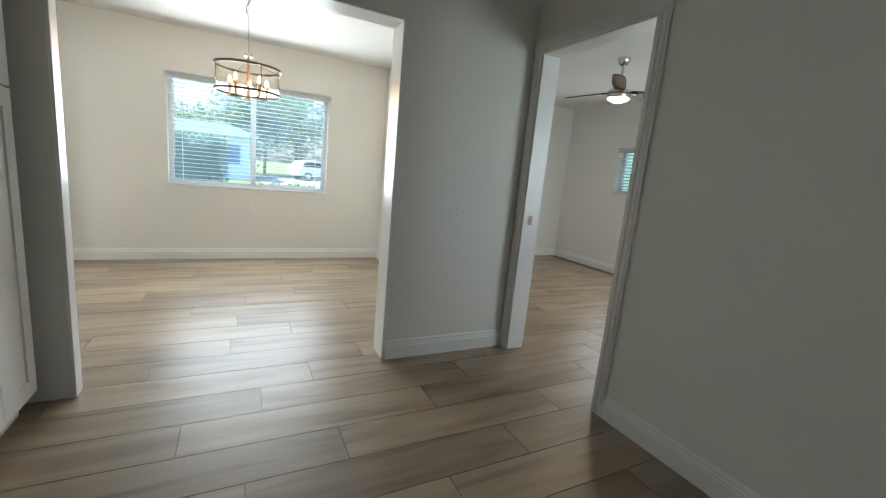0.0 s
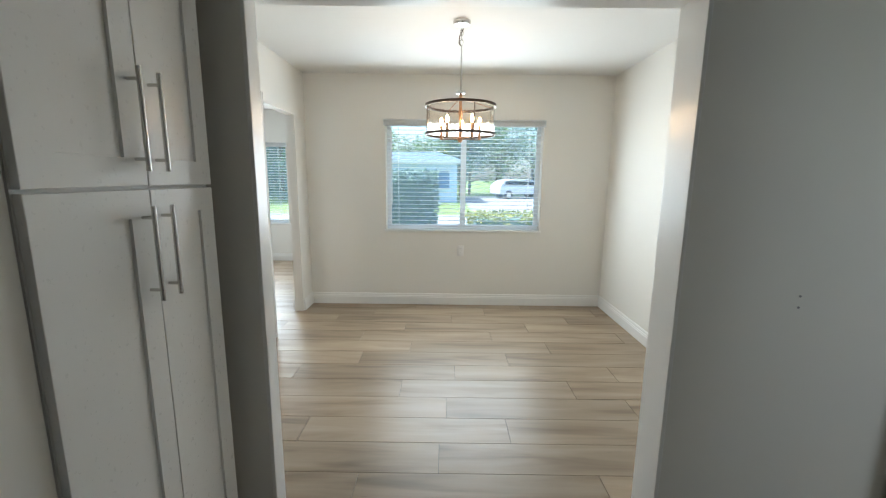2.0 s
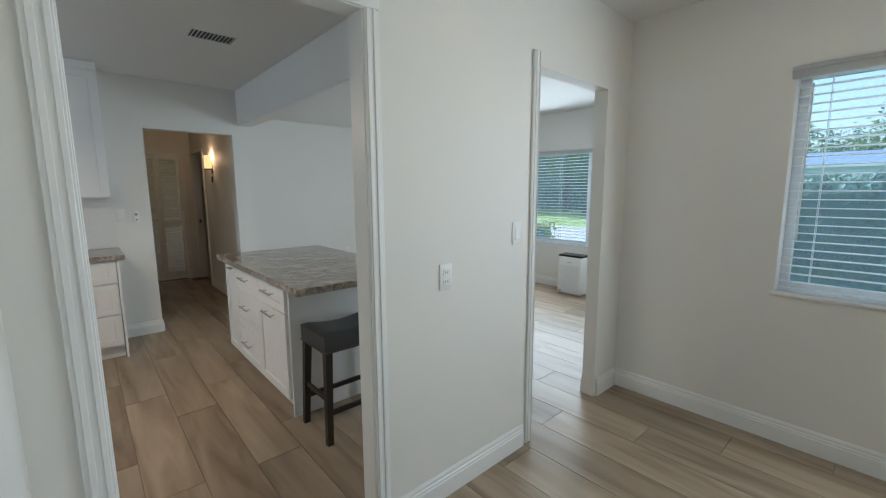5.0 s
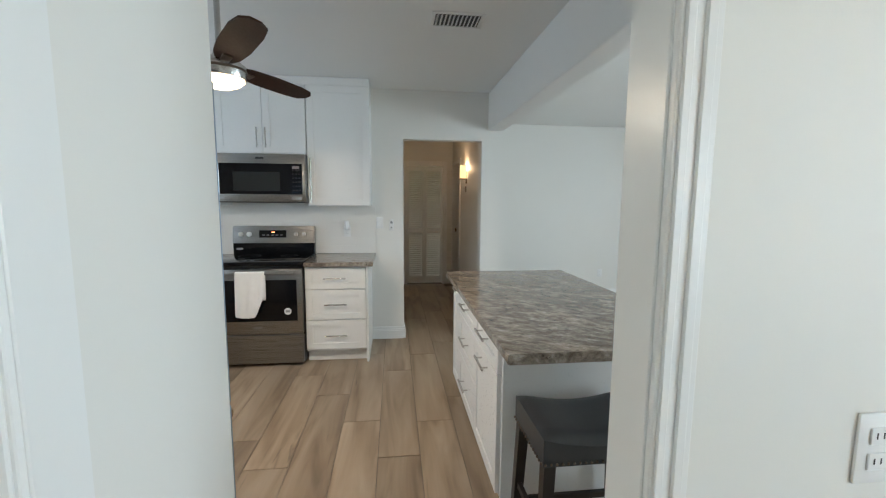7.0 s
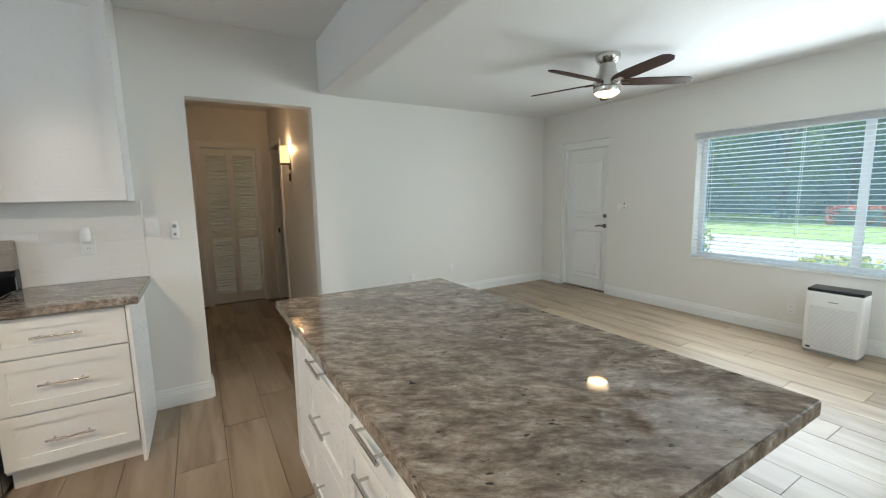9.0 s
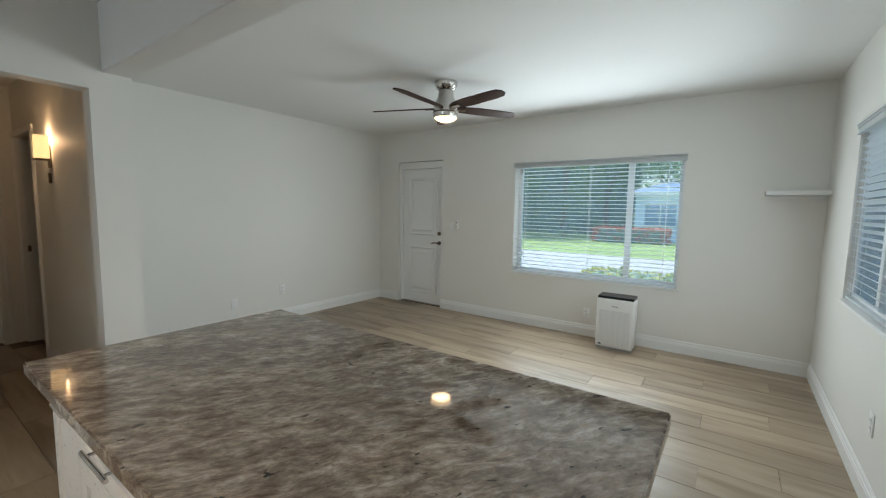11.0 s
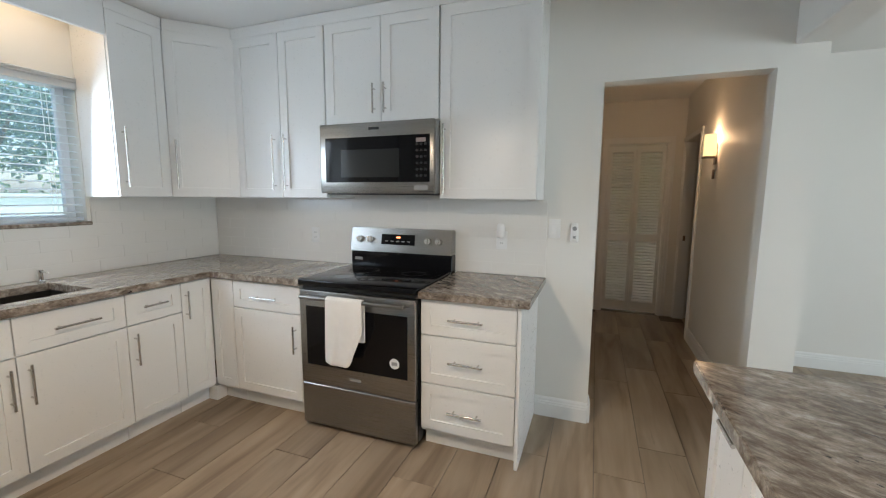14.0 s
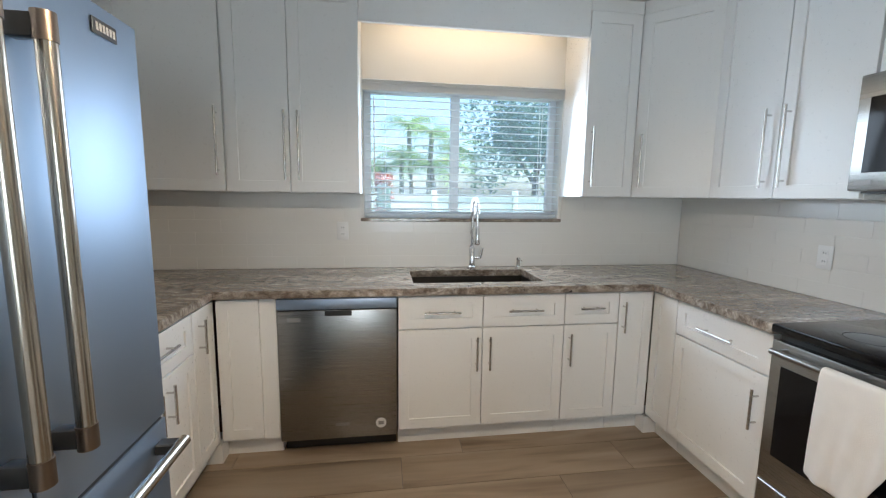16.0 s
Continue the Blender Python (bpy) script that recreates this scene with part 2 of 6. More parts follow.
FRIDGE_BAR = steel_material("bar_handle_steel", (0.46, 0.42, 0.36), 0.2, (30, 30, 30))
SATIN = steel_material("satin_nickel", (0.60, 0.585, 0.56), 0.24, (60, 60, 60))
CHROME = steel_material("chrome", (0.78, 0.78, 0.78), 0.08, (40, 40, 40))
BRONZE = steel_material("aged_bronze", (0.20, 0.155, 0.12), 0.35, (80, 80, 80))
RING_BRONZE = steel_material("oiled_bronze", (0.085, 0.062, 0.048), 0.42, (80, 80, 80))
COPPER = steel_material("warm_copper", (0.55, 0.30, 0.17), 0.3, (80, 80, 80))
BLACK = mottled("black_plastic", (0.02, 0.02, 0.02), 0.35)
BLACK_GLASS = mottled("black_glass", (0.006, 0.006, 0.007), 0.05, bump=0.0)
BLACK_GLASS.node_tree.nodes["Principled BSDF"].inputs["Specular IOR Level"].default_value = 0.28
WINDOW_DARK = mottled("microwave_window", (0.022, 0.024, 0.024), 0.12, bump=0.0)
TILE = mottled("white_wall_tile", (0.78, 0.765, 0.73), 0.16, scale=3, amount=0.02, fine=30, bump=0.03)
TILE_GROUT = mottled("white_tile_grout", (0.76, 0.745, 0.71), 0.4, fine=300)
LEATHER = mottled("charcoal_leatherette", (0.045, 0.047, 0.05), 0.42, scale=8, amount=0.15, fine=260, bump=0.25)
DARKWOOD = mottled("espresso_wood", (0.018, 0.013, 0.011), 0.35, scale=20, amount=0.2, fine=120)
BLADE = mottled("walnut_blade", (0.042, 0.018, 0.011), 0.5, scale=9, amount=0.3, fine=90)
BLADE.node_tree.nodes["Principled BSDF"].inputs["Specular IOR Level"].default_value = 0.2
BLIND = mottled("blind_slat", (0.84, 0.84, 0.83), 0.45, scale=5, amount=0.02, fine=50, bump=0.02)


def let_light_through(m, amount):
    """Thin plastic that passes part of the light that falls on its other side."""
    n, l = m.node_tree.nodes, m.node_tree.links
    thin, mix = n.new("ShaderNodeBsdfTranslucent"), n.new("ShaderNodeMixShader")
    thin.inputs[0].default_value = (0.86, 0.93, 0.97, 1)
    mix.inputs[0].default_value = amount
    l.new(n["Principled BSDF"].outputs[0], mix.inputs[1])
    l.new(thin.outputs[0], mix.inputs[2])
    l.new(mix.outputs[0], n["Material Output"].inputs[0])


let_light_through(BLIND, 0.5)
VINYL = mottled("window_vinyl", (0.82, 0.83, 0.84), 0.35, fine=60, bump=0.02)
PLASTIC = mottled("white_plastic", (0.80, 0.80, 0.79), 0.35, fine=90, bump=0.02)
GREY_PLASTIC = mottled("grey_plastic", (0.30, 0.30, 0.30), 0.4)
FRIDGE_SIDE = mottled("dark_grey_enamel", (0.06, 0.062, 0.065), 0.4, fine=200, bump=0.05)
KEY_PRINT = mottled("dim_key_print", (0.013, 0.013, 0.013), 0.6)
TOWEL = mottled("white_terry", (0.80, 0.78, 0.75), 0.95, scale=20, amount=0.05, fine=420, bump=0.8, depth=0.003)
PANE = pane_material("window_glass")
SEEDED = glass_material("seeded_glass", (1.0, 0.97, 0.92), 0.02, 0.6)
FILAMENT = glowing("lit_bulb", (1.0, 0.64, 0.30), 12)
GLOBE = glowing("lit_diffuser", (1.0, 0.72, 0.43), 1.8)
SCONCE_GLASS = glowing("lit_sconce_glass", (1.0, 0.60, 0.25), 0.6)


# ---- building helpers ----
XF = Matrix.Identity(4)


def at(x=0, y=0, z=0, turn=0):
    """Sets where the next thing is built: its origin and its turn about z."""
    global XF
    XF = pose(x, y, z, 0, 0, turn)


def box(bm, x0, y0, z0, x1, y1, z1, bevel=0.0, segments=1):
    made = bmesh.ops.create_cube(bm, size=1.0)["verts"]
    m = Matrix.Translation(((x0 + x1) / 2, (y0 + y1) / 2, (z0 + z1) / 2)) @ Matrix.Diagonal((abs(x1 - x0), abs(y1 - y0), abs(z1 - z0), 1))
    bmesh.ops.transform(bm, matrix=m, verts=made)
    if bevel:
        edges = list({e for v in made for e in v.link_edges})
        bmesh.ops.bevel(bm, geom=edges, offset=bevel, segments=segments, profile=0.5, affect="EDGES")
    return bm


def rod(bm, a, b, r0, r1=None, sides=12):
    a, b = Vector(a), Vector(b)
    r1 = r0 if r1 is None else r1
    made = bmesh.ops.create_cone(bm, cap_ends=True, segments=sides, radius1=r0, radius2=r1, depth=(b - a).length)["verts"]
    q = (b - a).to_track_quat("Z", "Y").to_matrix().to_4x4()
    bmesh.ops.transform(bm, matrix=Matrix.Translation((a + b) / 2) @ q, verts=made)
    return bm


def lathe(bm, profile, sides=28, centre=(0, 0, 0)):
    """A turned body from (radius, height) pairs."""
    rings = []
    for r, z in profile:
        rings.append([bm.verts.new((centre[0] + r * math.cos(2 * math.pi * k / sides), centre[1] + r * math.sin(2 * math.pi * k / sides), centre[2] + z)) for k in range(sides)])
    for lo, hi in zip(rings, rings[1:]):
        for k in range(sides):
            bm.faces.new((lo[k], lo[(k + 1) % sides], hi[(k + 1) % sides], hi[k]))
    closed = profile[0] == profile[-1]
    for ring, flip in ((rings[0], True), (rings[-1], False)) if not closed else ():
        if (Vector(ring[0].co) - Vector(ring[1].co)).length > 1e-5:
            bm.faces.new(ring[::-1] if flip else ring)
    return bm


def tube(bm, points, r, sides=8):
    """A bent round bar through points."""
    for a, b in zip(points, points[1:]):
        rod(bm, a, b, r, sides=sides)
    for p in points[1:-1]:
        made = bmesh.ops.create_uvsphere(bm, u_segments=sides, v_segments=6, radius=r)["verts"]
        bmesh.ops.translate(bm, vec=p, verts=made)
    return bm


def part(name, bm, mat, parent=None, label="", smooth=False):
    """Links a bmesh as one mesh object, under a thing or a part."""
    bm.transform(XF)
    bmesh.ops.recalc_face_normals(bm, faces=bm.faces[:])
    me = bpy.data.meshes.new(name)
    bm.to_mesh(me)
    bm.free()
    me.materials.append(mat)
    if smooth:
        me.polygons.foreach_set("use_smooth", [True] * len(me.polygons))
        me.set_sharp_from_angle(angle=radians(38))
    ob = new(name, me)
    if parent:
        ob.parent = parent
        base = parent
        while base.parent:
            base = base.parent
        if parent is base:
            ob.matrix_parent_inverse = Matrix.Translation(-parent.location)
    if label:
        tagged(ob, label)
    return ob


def thing(name, label, category, group="", kind="", base=(0, 0, 0)):
    ob = new(name)
    ob.empty_display_size = 0.1
    ob.location = (XF @ Vector(base))
    return tagged(ob, label, category, group, kind)


def block(name, x0, y0, z0, x1, y1, z1, mat, parent=None, label="", bevel=0.0, segments=1):
    return part(name, box(bmesh.new(), x0, y0, z0, x1, y1, z1, bevel, segments), mat, parent, label, smooth=segments > 1)


def structure(ob, label, category):
    return tagged(ob, label, category, kind="structure")


def wall(name, along, a0, a1, p0, p1, z0, z1, holes=(), mat=None, label="off-white painted plaster wall"):
    """A wall along x or y from a0 to a1, between the planes p0 and p1, with openings (a, b, z, z) cut through."""
    bm = bmesh.new()
    us = sorted({a0, a1, *(h[0] for h in holes), *(h[1] for h in holes)})
    zs = sorted({z0, z1, *(h[2] for h in holes if h[2] > z0), *(h[3] for h in holes)})
    us, zs = [u for u in us if a0 <= u <= a1], [z for z in zs if z0 <= z <= z1]
    def solid(i, j):
        if not (0 <= i < len(us) - 1 and 0 <= j < len(zs) - 1):
            return False
        u, z = (us[i] + us[i + 1]) / 2, (zs[j] + zs[j + 1]) / 2
        return not any(h[0] < u < h[1] and h[2] < z < h[3] for h in holes)
    verts = {}
    def v(u, p, z):
        key = (round(u, 5), round(p, 5), round(z, 5))
        if key not in verts:
            verts[key] = bm.verts.new((u, p, z) if along == "x" else (p, u, z))
        return verts[key]
    for i in range(len(us) - 1):
        for j in range(len(zs) - 1):
            if not solid(i, j):
                continue
            u, w, a, b = us[i], us[i + 1], zs[j], zs[j + 1]
            bm.faces.new((v(u, p0, a), v(w, p0, a), v(w, p0, b), v(u, p0, b)))
            bm.faces.new((v(u, p1, a), v(u, p1, b), v(w, p1, b), v(w, p1, a)))
            for di, dj, q in ((-1, 0, ((u, a), (u, b))), (1, 0, ((w, a), (w, b))), (0, -1, ((u, a), (w, a))), (0, 1, ((u, b), (w, b)))):
                if not solid(i + di, j + dj):
                    (c, d), (e, f) = q
                    bm.faces.new((v(c, p0, d), v(e, p0, f), v(e, p1, f), v(c, p1, d)))
    return structure(part(name, bm, mat or PAINT), label, "wall")


H = 2.55   # ceiling height
at()

# ---- large structure ----
wall("wall_kitchen_south", "x", -0.12, 3.63, -0.16, 0, 0, H, [(0.955, 2.285, 1.24, 2.10)])
wall("wall_kitchen_west", "y", 0, 4.05, -0.12, 0, 0, H, [(3.035, 3.845, 0, 2.07)])
wall("wall_hall_north", "x", -2.97, -0.12, 3.95, 4.05, 0, H, [(-2.80, -2.04, 0, 2.05)])
wall("wall_hall_south", "x", -2.97, -0.12, 2.83, 2.95, 0, H, [(-1.75, -1.0, 0, 2.05)])
wall("wall_hall_end", "y", 2.95, 3.95, -2.97, -2.85, 0, H, [(3.14, 3.78, 0, 2.06)])
wall("wall_living_west", "y", 4.05, 7.8, -1.75, -1.6, 0, H)
wall("wall_living_north", "x", -1.75, 3.72, 7.8, 7.98, 0, H, [(-1.20, -0.385, 0, 2.115), (0.735, 2.566, 0.655, 2.0)])
wall("wall_divider", "y", 0, 7.8, 3.63, 3.72, 0, H, [(2.50, 3.30, 0, 2.075), (4.335, 5.08, 0, 2.075), (5.60, 6.85, 0.87, 2.01)])
wall("wall_dining_north", "x", 3.72, 7.32, 5.385, 5.55, 0, H, [(4.60, 6.33, 0.872, 2.07)])
wall("wall_dining_east", "y", 2.44, 5.385, 7.07, 7.32, 0, H)
wall("wall_entry_north", "x", 4.582, 7.32, 2.275, 2.44, 0, H, [(4.582, 6.146, 0, 2.095)])
wall("wall_entry_north_west", "x", 3.72, 4.58, 2.275, 2.345, 0, H)
wall("wall_entry_east", "y", -1.6, 2.275, 7.10, 7.23, 0, H, [(1.335, 2.195, 0, 2.10)])
wall("wall_entry_west", "y", -1.6, 1.53, 4.34, 4.46, 0, H)
# Doorway and rear room behind it are added, unseen, to light the entry.
wall("wall_entry_south", "x", 4.34, 7.32, -1.72, -1.6, 0, H, [(5.2, 6.8, 0, 2.1)])
wall("wall_unseen_rear_west", "y", -4.0, -1.72, 4.40, 4.53, 0, H)
wall("wall_unseen_rear_east", "y", -4.0, -1.72, 7.2, 7.32, 0, H)
wall("wall_unseen_rear_south", "x", 4.40, 7.32, -4.12, -4.0, 0, H, [(5.7, 6.3, 1.1, 1.8)])
wall("wall_bedroom_north", "x", 7.32, 10.60, 5.45, 5.6, 0, H)
wall("wall_bedroom_east", "y", 0.0, 5.45, 10.45, 10.60, 0, H, [(3.665, 4.365, 1.215, 1.875)])
# South window hole is added out of view for extra bedroom light.
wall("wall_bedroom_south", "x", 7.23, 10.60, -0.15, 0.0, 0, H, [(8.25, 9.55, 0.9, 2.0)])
wall("wall_fridge_side", "x", 3.13, 3.63, 2.42, 2.497, 0, H)
wall("wall_back_room", "y", 4.05, 5.6, -2.97, -2.85, 0, H)
wall("wall_back_room_north", "x", -2.85, -1.75, 5.45, 5.6, 0, H)
structure(block("ceiling", -3.2, -0.2, H, 3.675, 8.05, H + 0.12, CEIL), "flat white painted kitchen and living room ceiling", "ceiling")
structure(block("ceiling_dining", 3.675, -0.2, H, 10.7, 5.65, H + 0.12, CEIL), "flat white painted dining room and bedroom ceiling", "ceiling")
structure(block("ceiling_unseen_rear", 4.3, -4.2, H, 7.4, -0.2, H + 0.12, CEIL), "flat white painted ceiling of the unseen added rear room", "ceiling")
# Roof slabs are unseen; their eaves are added to block sun at windows.
structure(block("roof", -3.9, -0.95, H + 0.125, 3.675, 8.85, H + 0.24, ROOFING, bevel=0.01), "unseen white roof slab, eaves added to keep sun off windows", "roof")
structure(block("roof_unseen_east", 3.68, -0.95, H + 0.125, 11.3, 6.4, H + 0.24, ROOFING, bevel=0.01), "unseen white roof slab, eaves added to keep sun off windows", "roof")
structure(block("roof_unseen_rear", 3.9, -4.9, H + 0.125, 7.9, -0.96, H + 0.24, ROOFING, bevel=0.01), "unseen white roof slab with eaves over the added rear room", "roof")
structure(block("beam", 0.0, 3.905, 2.172, 3.63, 4.06, H, CEIL, bevel=0.006), "dropped white ceiling beam over the island", "beam")
FLOOR = structure(block("floor", -3.2, -4.2, -0.12, 10.6, 8.1, -0.006, GROUT), "wood-look porcelain plank floor with dark joints", "floor")


# ---- trim ----
def baseboard(x0, y0, x1, y1, side):
    """A skirting 0.13 m high from one end to the other; side: which way it stands proud of the wall."""
    bm = bmesh.new()
    d, L = Vector((x1 - x0, y1 - y0, 0)), math.hypot(x1 - x0, y1 - y0)
    d.normalize()
    n = Vector((-d.y, d.x, 0)) * side
    prof = [(0.001, 0), (0.016, 0), (0.016, 0.085), (0.013, 0.090), (0.013, 0.100), (0.009, 0.105), (0.009, 0.118), (0.004, 0.130), (0.001, 0.130)]
    rings = [[bm.verts.new(Vector((x0, y0, 0)) + d * u + n * p + Vector((0, 0, z))) for p, z in prof] for u in (0, L)]
    for k in range(len(prof)):
        q = (k + 1) % len(prof)
        bm.faces.new((rings[0][k], rings[0][q], rings[1][q], rings[1][k]))
    bm.faces.new(rings[0])
    bm.faces.new(rings[1][::-1])
    return structure(part("baseboard", bm, TRIM), "white moulded baseboard along the wall", "baseboard")


for run in ((3.72, 5.385, 7.07, 5.385, -1), (7.07, 5.385, 7.07, 2.44, -1), (3.72, 3.363, 3.72, 4.265, -1), (3.72, 5.10, 3.72, 5.385, -1),
            (6.162, 2.275, 7.10, 2.275, -1), (7.10, 1.265, 7.10, -1.6, -1), (4.46, -1.6, 4.46, 1.53, -1), (3.72, 2.345, 4.56, 2.345, 1), (6.166, 2.44, 7.07, 2.44, 1),
            (0, 2.708, 0, 3.035, -1), (-0.12, 3.035, 0, 3.035, 1), (0.0, 3.845, 0.0, 4.05, -1), (-0.12, 3.845, 0.0, 3.845, -1), (-1.6, 4.05, 0, 4.05, 1), (-1.6, 7.8, -1.6, 4.05, 1),
            (-1.6, 7.8, -1.2, 7.8, -1), (-0.385, 7.8, 3.63, 7.8, -1), (3.63, 7.8, 3.63, 5.09, -1), (3.63, 4.33, 3.63, 3.305, -1),
            (10.45, 5.45, 10.45, 0.0, -1), (7.32, 5.45, 10.45, 5.45, -1), (-2.02, 3.95, -0.12, 3.95, -1), (-2.85, 2.95, -1.83, 2.95, 1), (-0.93, 2.95, -0.12, 2.95, 1)):
    baseboard(*run)


def casing(name, along, a0, a1, top, plane, proud, width=0.062, legs=(True, True), head=True):
    """A moulded frame round an opening, proud of the wall's plane: legs, and a head mitred on top."""
    bm = bmesh.new()
    def member(u0, u1, z0, z1, bands):
        for p, b0, b1 in bands:
            lo, hi = sorted((plane, plane + p * proud))
            if along == "x":
                box(bm, u0 + b0, lo, z0, u1 - b1, hi, z1, 0.002)
            else:
                box(bm, lo, u0 + b0, z0, hi, u1 - b1, z1, 0.002)
    rel = ((0.014, 0, 0), (0.019, 0.012, 0.034), (0.019, 0.042, 0.006))
    if legs[0]:
        member(a0 - width, a0, 0.002, top, rel)
    if legs[1]:
        member(a1, a1 + width, 0.002, top, tuple((p, c, b) for p, b, c in rel))
    if head:
        lo, hi = sorted((plane, plane + 0.016 * proud))
        u0, u1 = a0 - width * legs[0], a1 + width * legs[1]
        if along == "x":
            box(bm, u0, lo, top, u1, hi, top + width, 0.003)
        else:
            box(bm, lo, u0, top, hi, u1, top + width, 0.003)
    return structure(part(name, bm, TRIM), "white moulded door casing", "trim")


casing("trim_kitchen_door", "y", 2.50, 3.30, 2.075, 3.72, 1)
casing("trim_living_door", "y", 4.335, 5.08, 2.147, 3.72, 1, legs=(True, False), head=False, width=0.05)
casing("trim_bedroom_door", "y", 1.335, 2.195, 2.10, 7.10, -1, width=0.068)
casing("trim_bedroom_door_inner", "y", 1.335, 2.195, 2.10, 7.23, 1)
casing("trim_closet", "y", 3.14, 3.78, 2.06, -2.85, 1, width=0.07)
casing("trim_hall_north", "x", -2.80, -2.04, 2.05, 3.95, -1, width=0.05)
casing("trim_hall_south", "x", -1.75, -1.0, 2.05, 2.95, 1, width=0.06)


def lining(name, x0, y0, x1, y1, top, thick=0.012):
    """White boards lining the reveals of a cased opening."""
    if x1 - x0 > y1 - y0:
        boards = ((x0, y0, 0.002, x0 + thick, y1, top), (x1 - thick, y0, 0.002, x1, y1, top), (x0 + thick, y0, top - thick, x1 - thick, y1, top))
    else:
        boards = ((x0, y0, 0.002, x1, y0 + thick, top), (x0, y1 - thick, 0.002, x1, y1, top), (x0, y0 + thick, top - thick, x1, y1 - thick, top))
    for k, b in enumerate(boards):
        structure(block(name + ("_head" if k == 2 else ""), *b, TRIM, bevel=0.002), "white painted head board of an opening" if k == 2 else "white painted jamb board of an opening", "trim")


for jamb in ((4.568, 2.267, 0.002, 4.584, 2.353, 2.107), (6.142, 2.267, 0.002, 6.158, 2.448, 2.107)):
    structure(block("jamb_dining", *jamb, TRIM, bevel=0.002), "white painted jamb board of an opening", "trim")
structure(block("jamb_dining_head", 4.586, 2.267, 2.092, 6.140, 2.448, 2.107, TRIM, bevel=0.002), "white painted head board of an opening", "trim")
lining("jamb_bedroom", 7.097, 1.331, 7.233, 2.199, 2.104, 0.02)
lining("jamb_kitchen", 3.627, 2.496, 3.723, 3.304, 2.079, 0.008)
lining("jamb_closet", -2.97, 3.138, -2.848, 3.782, 2.062, 0.01)


# ---- windows and blinds ----
def window(name, x0, x1, z0, z1, depth, mullion=0.5, blind_drop=None, tilt=8, sill=None, valance=True, cord_side=1, tint="white"):
    """A two-light sliding window in its reveal, seen from the local +y side; the wall's face is y = 0 and outside is -y. And its blind."""
    w = thing(name, "white vinyl sliding window with two panes", "window", kind="structure", base=((x0 + x1) / 2, -depth, z0))
    y0, y1 = -depth + 0.005, -depth + 0.05
    fr = bmesh.new()
    f = 0.045
    box(fr, x0, y0, z0, x0 + f, y1, z1, 0.003)
    box(fr, x1 - f, y0, z0, x1, y1, z1, 0.003)
    box(fr, x0 + f, y0, z0, x1 - f, y1, z0 + f, 0.003)
    box(fr, x0 + f, y0, z1 - f, x1 - f, y1, z1, 0.003)
    part("window_frame", fr, VINYL, w)
    xm = x0 + (x1 - x0) * mullion
    block("meeting_stile", xm - 0.03, y0 + 0.004, z0 + f, xm + 0.03, y1 + 0.006, z1 - f, VINYL, w, bevel=0.003)
    for a, b, dy in ((x0 + f, xm - 0.03, 0.012), (xm + 0.03, x1 - f, 0.028)):
        pane = block("pane", a, y0 + dy, z0 + f, b, y0 + dy + 0.004, z1 - f, PANE, w)
        pane.visible_shadow = False
    s = bmesh.new()
    box(s, x0 - 0.02, -depth + 0.052, z0 - 0.018, x1 + 0.02, 0.018, z0 + 0.004, 0.004)
    part("window_sill", s, sill or TRIM, w, "grey stone sill" if sill else "")
    b = thing("window_blind", "white horizontal slat blind, lowered with open slats", "blind", group="window blinds", base=((x0 + x1) / 2, -0.03, z0 + 0.01))
    yb = -0.032
    if valance:
        va = bmesh.new()
        for ya, za, zb in ((0.022, 0.003, 0.012), (0.015, -0.008, 0.003), (0.019, -0.014, -0.008), (0.012, -0.047, -0.014), (0.016, -0.055, -0.047)):
            box(va, x0 - 0.02, -0.012, z1 + za, x1 + 0.02, ya, z1 + zb, 0.0015)
        part("valance", va, BLIND, b)
    block("head_rail", x0 + 0.008, yb - 0.024, z1 - 0.045, x1 - 0.008, yb + 0.018, z1 - 0.004, BLIND, b)
    block("bottom_rail", x0 + 0.01, yb - 0.022, z0 + 0.012, x1 - 0.01, yb + 0.022, z0 + 0.030, BLIND, b, bevel=0.004)
    n = int((z1 - z0 - 0.09) / 0.043)
    me = None
    for k in range(n):
        z = z0 + 0.062 + k * (z1 - z0 - 0.115) / (n - 1)
        if me is None:
            bm = bmesh.new()
            L = (x1 - x0) / 2 - 0.012
            prof = [(-0.024, 0.0), (-0.012, 0.0022), (0.0, 0.003), (0.012, 0.0022), (0.024, 0.0)]
            top = [[bm.verts.new((u, p, q + 0.0013)) for p, q in prof] for u in (-L, L)]
            low = [[bm.verts.new((u, p, q - 0.0013)) for p, q in prof] for u in (-L, L)]
            for i in range(4):
                bm.faces.new((top[0][i], top[1][i], top[1][i + 1], top[0][i + 1]))
                bm.faces.new((low[0][i], low[0][i + 1], low[1][i + 1], low[1][i]))
            for i in (0, 4):
                bm.faces.new((top[0][i], low[0][i], low[1][i], top[1][i]))
            bmesh.ops.rotate(bm, cent=(0, 0, 0), matrix=Matrix.Rotation(radians(tilt), 3, "X"), verts=bm.verts[:])
            bm.transform(XF.to_3x3().to_4x4())
            bmesh.ops.recalc_face_normals(bm, faces=bm.faces[:])
            me = bpy.data.meshes.new("slat")
            bm.to_mesh(me)
            bm.free()
            me.materials.append(BLIND)
        slat = new("slat", me)
        slat.parent = b
        slat.matrix_parent_inverse = Matrix.Translation(-b.location)
        slat.location = XF @ Vector(((x0 + x1) / 2, yb, z))
    cords = max(2, round((x1 - x0) / 0.55))
    for k in range(cords):
        x = x0 + 0.14 + (x1 - x0 - 0.28) * k / (cords - 1)
        cord = bmesh.new()
